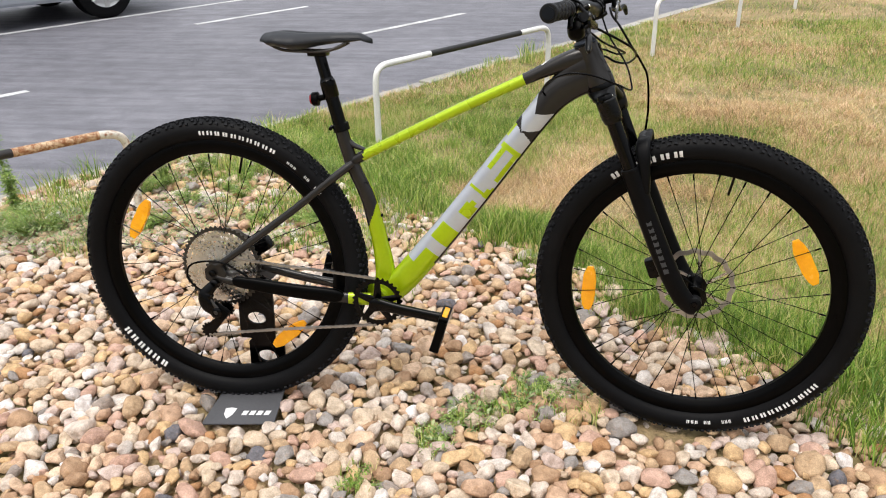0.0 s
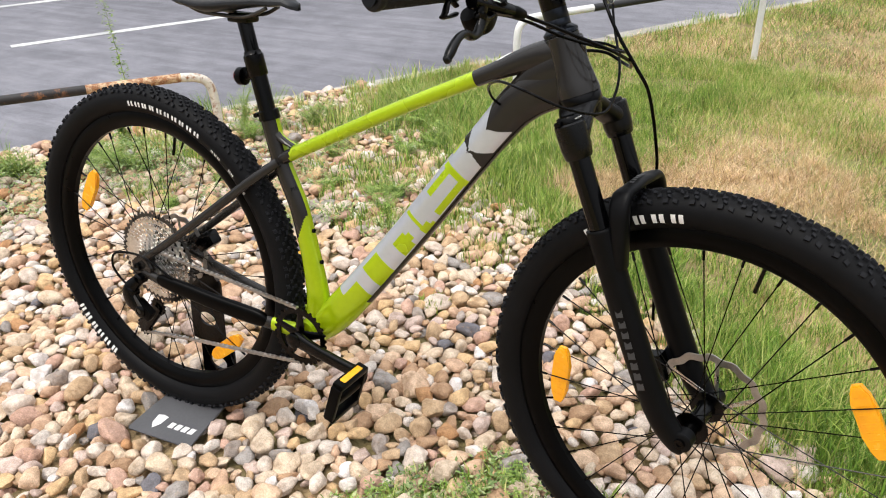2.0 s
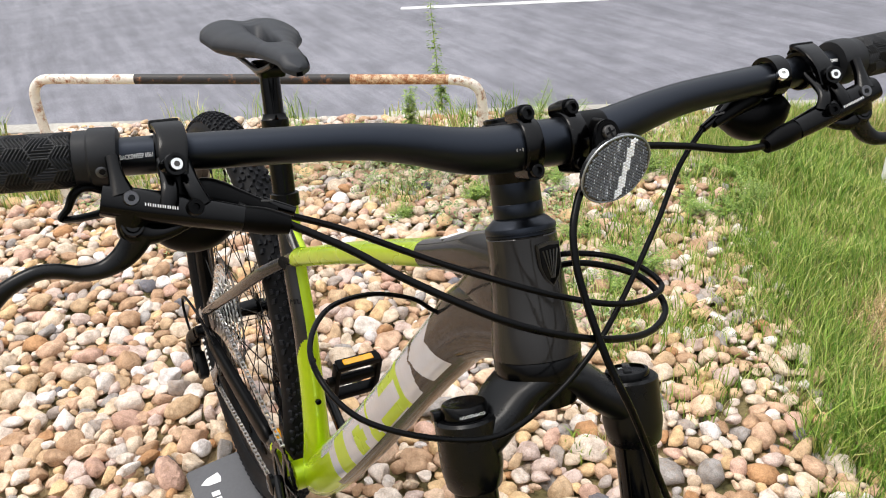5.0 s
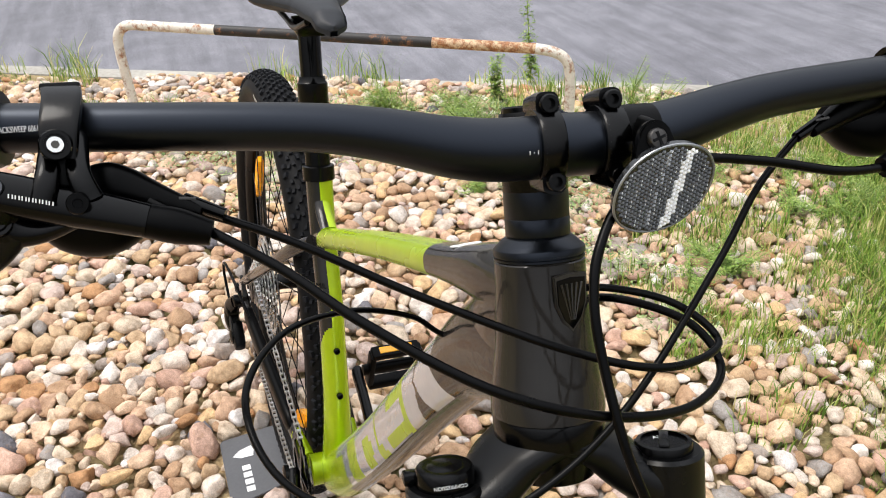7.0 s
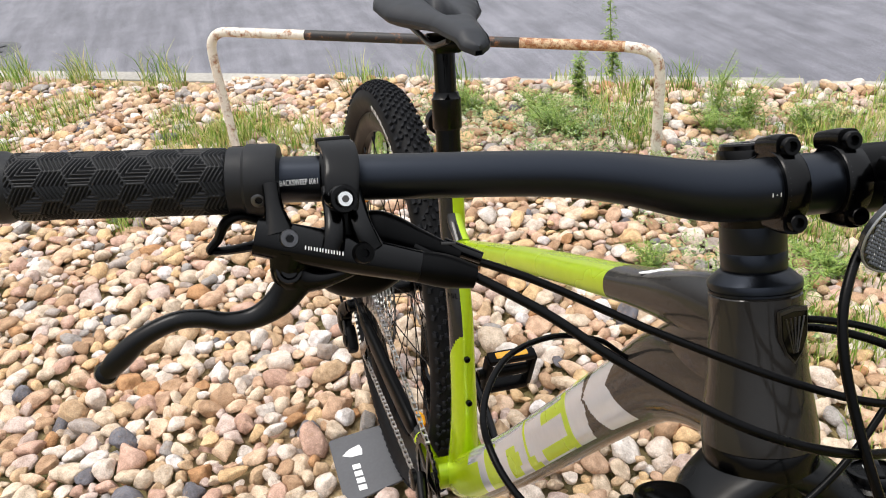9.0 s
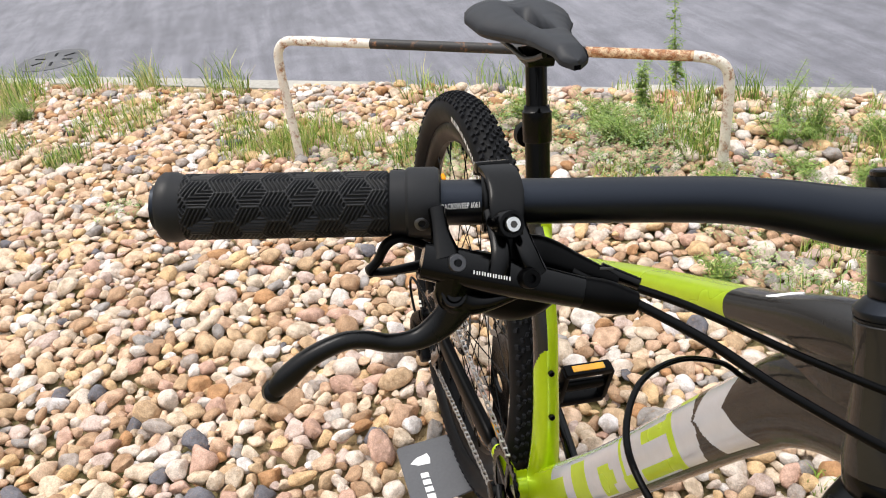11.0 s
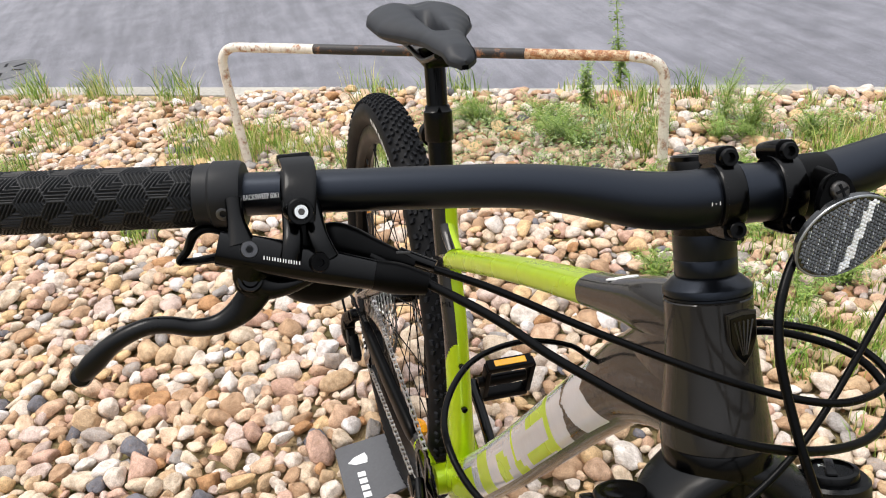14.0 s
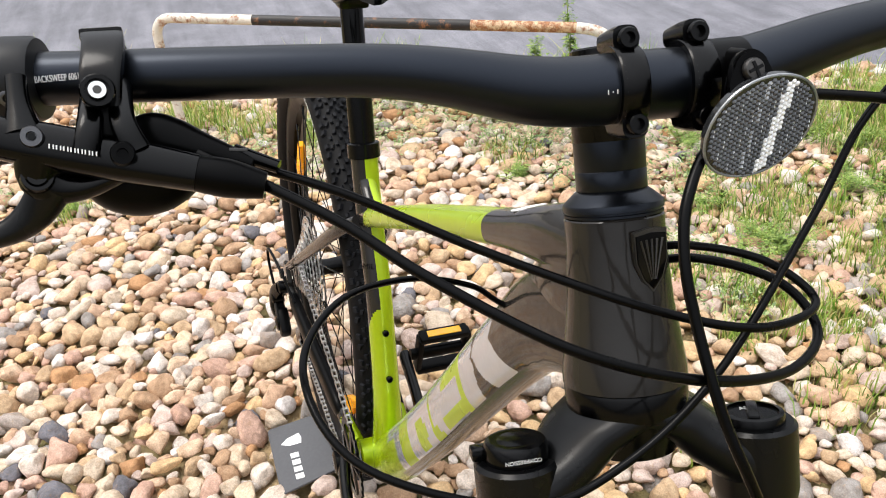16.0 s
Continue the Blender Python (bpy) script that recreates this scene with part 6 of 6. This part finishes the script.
def tufts(spots, name, label, seed, mat):
    rng = np.random.default_rng(seed)
    V, F = [], []
    for x, y, r, h, count in spots:
        for _ in range(count):
            d, a = r * math.sqrt(rng.random()), rng.uniform(0, 6.283)
            bx, by = x + d * math.cos(a), y + d * math.sin(a)
            hh, la, w, f = h * rng.uniform(0.4, 1.0), rng.uniform(0, 6.283), rng.uniform(0.0009, 0.002), rng.uniform(0, 3.14)
            ln = hh * rng.uniform(0.1, 0.8)
            i = len(V)
            cx, cy = math.cos(f) * w, math.sin(f) * w
            V += [(bx - cx, by - cy, -0.015), (bx + cx, by + cy, -0.015), (bx + math.cos(la) * ln * 0.35 + cx, by + math.sin(la) * ln * 0.35 + cy, hh * 0.6), (bx + math.cos(la) * ln * 0.35 - cx, by + math.sin(la) * ln * 0.35 - cy, hh * 0.6), (bx + math.cos(la) * ln, by + math.sin(la) * ln, hh)]
            F += [(i, i + 1, i + 2), (i, i + 2, i + 3), (i + 3, i + 2, i + 4)]
    tagged(new(name, raw_mesh(name, np.array(V), np.array(F), mat, False)), label, "grass", kind="stuff")


spots = [(0.66, -0.02, 0.07, 0.05, 160), (0.80, 0.06, 0.09, 0.05, 200), (0.56, -0.13, 0.06, 0.04, 110), (0.42, -0.28, 0.06, 0.035, 70), (0.92, 0.02, 0.06, 0.05, 80), (1.0, 0.12, 0.06, 0.05, 80), (-1.83, -0.38, 0.13, 0.10, 300), (-1.65, 0.03, 0.12, 0.10, 280), (-2.96, -1.51, 0.14, 0.24, 160), (-2.31, -1.40, 0.12, 0.12, 160), (-2.08, -1.12, 0.10, 0.10, 180), (1.60, 0.12, 0.14, 0.10, 420), (1.72, 0.02, 0.16, 0.11, 420), (1.58, 0.30, 0.12, 0.11, 350), (1.80, 0.20, 0.20, 0.11, 600), (-1.80, -0.14, 0.13, 0.13, 300), (-1.72, -0.22, 0.10, 0.12, 260), (-2.42, -0.95, 0.22, 0.10, 420), (-1.28, -0.57, 0.08, 0.05, 130),
         (-1.45, 0.26, 0.14, 0.12, 350), (-1.02, 1.12, 0.08, 0.10, 180), (-0.3, 1.3, 0.16, 0.10, 300), (-0.6, 1.75, 0.2, 0.14, 420), (-1.2, 1.15, 0.15, 0.12, 300), (-2.1, -0.42, 0.10, 0.08, 150), (-0.95, 0.80, 0.10, 0.07, 160), (-0.15, 0.95, 0.10, 0.06, 160), (0.35, 0.62, 0.05, 0.05, 60)]
rng_k = random.Random(4)
for k in range(190):
    u = -4.5 + 0.045 * k + rng_k.uniform(-0.1, 0.1)
    p = on_road(u, rng_k.uniform(1.80, 2.06))
    if noise.noise(Vector((u * 1.4, 3.3, 5.0))) > 0.02 and rng_k.random() < 0.8:
        spots.append((p.x, p.y, rng_k.uniform(0.03, 0.10), rng_k.choice((0.04, 0.06, 0.08, 0.17)), rng_k.randint(14, 50)))
for k in range(250):
    x, y = rng_k.uniform(-1.1, 0.4), rng_k.uniform(0.85, 2.3)
    e = lawn_edge(x, y)
    if -0.50 < e < 0.05 and noise.noise(Vector((x * 3.1, y * 3.1, 9.0))) > -0.12 and Vector((x, y, 0)).dot(ROAD_N) < 2.0:
        spots.append((x, y, rng_k.uniform(0.04, 0.09), rng_k.uniform(0.04, 0.10), rng_k.randint(25, 70)))
tufts(spots, "grass_tufts", "thin green grass tufts growing through gravel", 9, GRASS)


def creepers(patches, seed):
    """Low leafy cover that creeps between the stones."""
    rng = np.random.default_rng(seed)
    V, F = [], []
    for x, y, r, h, count in patches:
        for _ in range(count):
            dist, a = r * rng.random() ** 0.7, rng.uniform(0, 6.283)
            c = np.array([x + dist * math.cos(a), y + dist * math.sin(a), 0.012 + h * rng.random() * (1 - 0.6 * dist / r)])
            size, b, rise = rng.uniform(0.006, 0.016), rng.uniform(0, 6.283), rng.uniform(-0.3, 0.8)
            d = np.array([math.cos(b), math.sin(b), rise]) * size
            w = np.array([-math.sin(b), math.cos(b), rng.uniform(-0.3, 0.3)]) * size * rng.uniform(0.15, 0.32)
            i = len(V)
            V += [c, c + d * 0.5 + w, c + d, c + d * 0.5 - w]
            F.append((i, i + 1, i + 2, i + 3))
    tagged(new("ground_cover", raw_mesh("ground_cover", np.array(V), np.array(F), SAGE, False)), "low creeping grey-green plants between the pebbles", "weeds", kind="stuff")


COVER = [(-1.42, 0.86, 0.14, 0.12, 520), (-1.05, 0.95, 0.12, 0.10, 420), (-1.22, 0.80, 0.13, 0.10, 620), (-1.03, 0.77, 0.10, 0.07, 380), (-0.94, 0.92, 0.12, 0.08, 460), (-1.25, 0.98, 0.14, 0.13, 700), (-1.13, 1.10, 0.13, 0.11, 560), (-0.71, 0.88, 0.09, 0.05, 220), (-0.63, 1.05, 0.10, 0.05, 260),
         (-0.45, 1.17, 0.12, 0.06, 320), (-0.21, 0.97, 0.10, 0.05, 260), (-1.23, 0.24, 0.15, 0.07, 620), (-1.05, 0.10, 0.10, 0.04, 240), (-1.36, 0.10, 0.13, 0.06, 380), (-1.55, 0.30, 0.14, 0.08, 380), (-1.62, 0.52, 0.14, 0.08, 380), (-1.38, 0.66, 0.13, 0.09, 420), (-1.48, -0.06, 0.14, 0.06, 360), (-1.30, 0.40, 0.12, 0.06, 320), (-1.21, 0.52, 0.11, 0.05, 260), (-0.54, 0.95, 0.09, 0.05, 200), (-0.59, 1.22, 0.11, 0.07, 300),
         (-0.33, 0.91, 0.09, 0.05, 220), (-1.54, 0.62, 0.14, 0.08, 420), (-0.99, 1.52, 0.14, 0.12, 460), (-0.87, 1.80, 0.16, 0.10, 420), (0.02, 0.92, 0.10, 0.05, 240), (-1.42, 0.34, 0.11, 0.06, 260), (-0.80, 1.22, 0.12, 0.07, 320),
         (0.64, -0.02, 0.08, 0.025, 200), (0.78, 0.07, 0.10, 0.03, 260), (0.90, 0.12, 0.08, 0.03, 160), (0.56, -0.13, 0.06, 0.02, 110), (-2.08, -1.12, 0.10, 0.05, 200), (-1.46, -0.84, 0.09, 0.04, 150)]
creepers(COVER, 41)
clumps = []
for k in range(260):
    x, y = rng_k.uniform(0.5, 2.4), rng_k.uniform(-0.2, 1.4)
    if -0.03 < lawn_edge(x, y) < 0.22:
        clumps.append((x, y, rng_k.uniform(0.04, 0.09), rng_k.uniform(0.06, 0.14), rng_k.randint(60, 130)))
tufts(clumps, "grass_clumps", "long fresh green grass clumps at the gravel edge", 19, GRASS)


# ---- gravel: rounded river pebbles ----
def pebble_shapes(level, count, seed):
    rng = np.random.default_rng(seed)
    bm = bmesh.new()
    bmesh.ops.create_icosphere(bm, subdivisions=level, radius=1.0)
    bm.verts.ensure_lookup_table()
    ball = np.array([tuple(v.co) for v in bm.verts])
    faces = np.array([[v.index for v in f.verts] for f in bm.faces])
    bm.free()
    shapes = []
    for k in range(count):
        p = ball.copy()
        for _ in range(int(rng.integers(5, 11))):
            nrm = rng.normal(size=3)
            nrm /= np.linalg.norm(nrm)
            d = rng.uniform(0.42, 0.80)
            over = np.clip(p @ nrm - d, 0, None)
            p -= over[:, None] * nrm * rng.uniform(0.6, 0.95)
        lump = np.array([noise.noise(Vector(v) * 1.1 + Vector((k * 3.7, seed, 0))) for v in p])
        fine = np.array([noise.noise(Vector(v) * 2.6 + Vector((k * 1.7, seed, 5))) for v in p])
        p *= (1 + 0.22 * lump + 0.12 * fine)[:, None]
        p *= np.array([1.0, rng.uniform(0.58, 0.95), rng.uniform(0.42, 0.75)])
        shapes.append(p)
    return shapes, faces


def pebble_spots():
    """Where pebbles lie: large ones first, each kept clear of the others."""
    rng = random.Random(11)
    cell, grid, out = 0.05, {}, []
    for size0, size1, tries in ((0.027, 0.040, 4500), (0.020, 0.028, 48000), (0.012, 0.018, 150000)):
        for _ in range(tries):
            u, n = rng.uniform(-3.4, 2.9), rng.uniform(-1.75, 2.04)
            p = on_road(u, n)
            if n > 1.93 and u < -1.5:
                continue
            if p.x > 2.2 or p.y < -1.5 or (-0.06 < p.x < 0.158 and -0.145 < p.y < 0.03) or (abs(p.y) < 0.05 and 1.05 < p.x < 1.22):
                continue
            r = rng.uniform(size0, size1)
            i, j = int(p.x // cell), int(p.y // cell)
            ok = True
            for a in (-1, 0, 1):
                for b in (-1, 0, 1):
                    for q in grid.get((i + a, j + b), ()):
                        if (q[0] - p.x) ** 2 + (q[1] - p.y) ** 2 < (0.62 * (q[2] + r)) ** 2:
                            ok = False
                            break
                    if not ok:
                        break
                if not ok:
                    break
            if ok:
                e = lawn_edge(p.x, p.y)
                if e > 0.10 or (e > -0.05 and rng.random() < 0.5 + 3 * e):
                    continue
                grid.setdefault((i, j), []).append((p.x, p.y, r))
                out.append((p.x, p.y, r, rng.uniform(0.0, 0.016)))
    return out


def place(shape, x, y, z, r, rng):
    yaw, tx, ty = rng.uniform(0, 6.283), rng.normal() * 0.28, rng.normal() * 0.28
    R = np.array(Euler((tx, ty, yaw)).to_matrix())
    return (shape * r) @ R.T + np.array([x, y, z])


def joined(spots, shapes, faces, seed, lift):
    rng = np.random.default_rng(seed)
    V, F, base = [], [], 0
    for x, y, r, up in spots:
        s = shapes[int(rng.integers(len(shapes)))]
        V.append(place(s, x, y, ground_z(Vector((x, y, 0))) + lift + up + r * 0.25, r * 1.12, rng))
        F.append(faces + base)
        base += len(s)
    return np.concatenate(V), np.concatenate(F)


SPOTS = pebble_spots()
mid_shapes, mid_faces = pebble_shapes(3, 24, 2)
near, far = [], []
for s in SPOTS:
    d = math.hypot(s[0] - 0.30, s[1] + 0.45)
    (near if d < 0.8 else far).append(s)
near.sort(key=lambda s: math.hypot(s[0] - 0.25, s[1] + 0.42))
singles, near = near[:300], near[300:]
V1, F1 = joined(near, mid_shapes, mid_faces, 21, 0.006)
low_shapes, low_faces = pebble_shapes(2, 16, 3)
V2, F2 = joined(far, low_shapes, low_faces, 22, 0.006)
gravel = tagged(new("gravel", raw_mesh("gravel", np.concatenate([V1, V2]), np.concatenate([F1, F2 + len(V1)]), STONE_STUFF)), "bed of rounded cream, tan, pink and grey river pebbles", "gravel", kind="stuff")
# smaller stones that fill the gaps below
rng_f = random.Random(8)
fill = []
for k in range(7500):
    p = on_road(rng_f.uniform(-3.2, 2.6), rng_f.uniform(-1.6, 2.04))
    if lawn_edge(p.x, p.y) < 0.05 and p.y > -1.5 and p.x < 2.2:
        fill.append((p.x, p.y, rng_f.uniform(0.017, 0.028), 0.0))
rough_shapes, rough_faces = pebble_shapes(2, 12, 4)
V3, F3 = joined(fill, rough_shapes, rough_faces, 23, -0.014)
tagged(new("small_gravel", raw_mesh("small_gravel", V3, F3, STONE_STUFF)), "small pebbles filling the gaps of the gravel bed", "gravel", kind="stuff")
# the pebbles round the stand, one by one
pebble_meshes = [raw_mesh("pebble", s, mid_faces, STONE_ONE) for s in mid_shapes]
rng_p = np.random.default_rng(31)
for x, y, r, up in singles:
    ob = new("pebble", pebble_meshes[int(rng_p.integers(len(pebble_meshes)))])
    ob.parent = gravel
    ob.matrix_basis = Matrix.LocRotScale((x, y, ground_z(Vector((x, y, 0))) + 0.006 + up + r * 0.25), Euler((rng_p.normal() * 0.28, rng_p.normal() * 0.28, rng_p.uniform(0, 6.283))), (r * 1.12,) * 3)
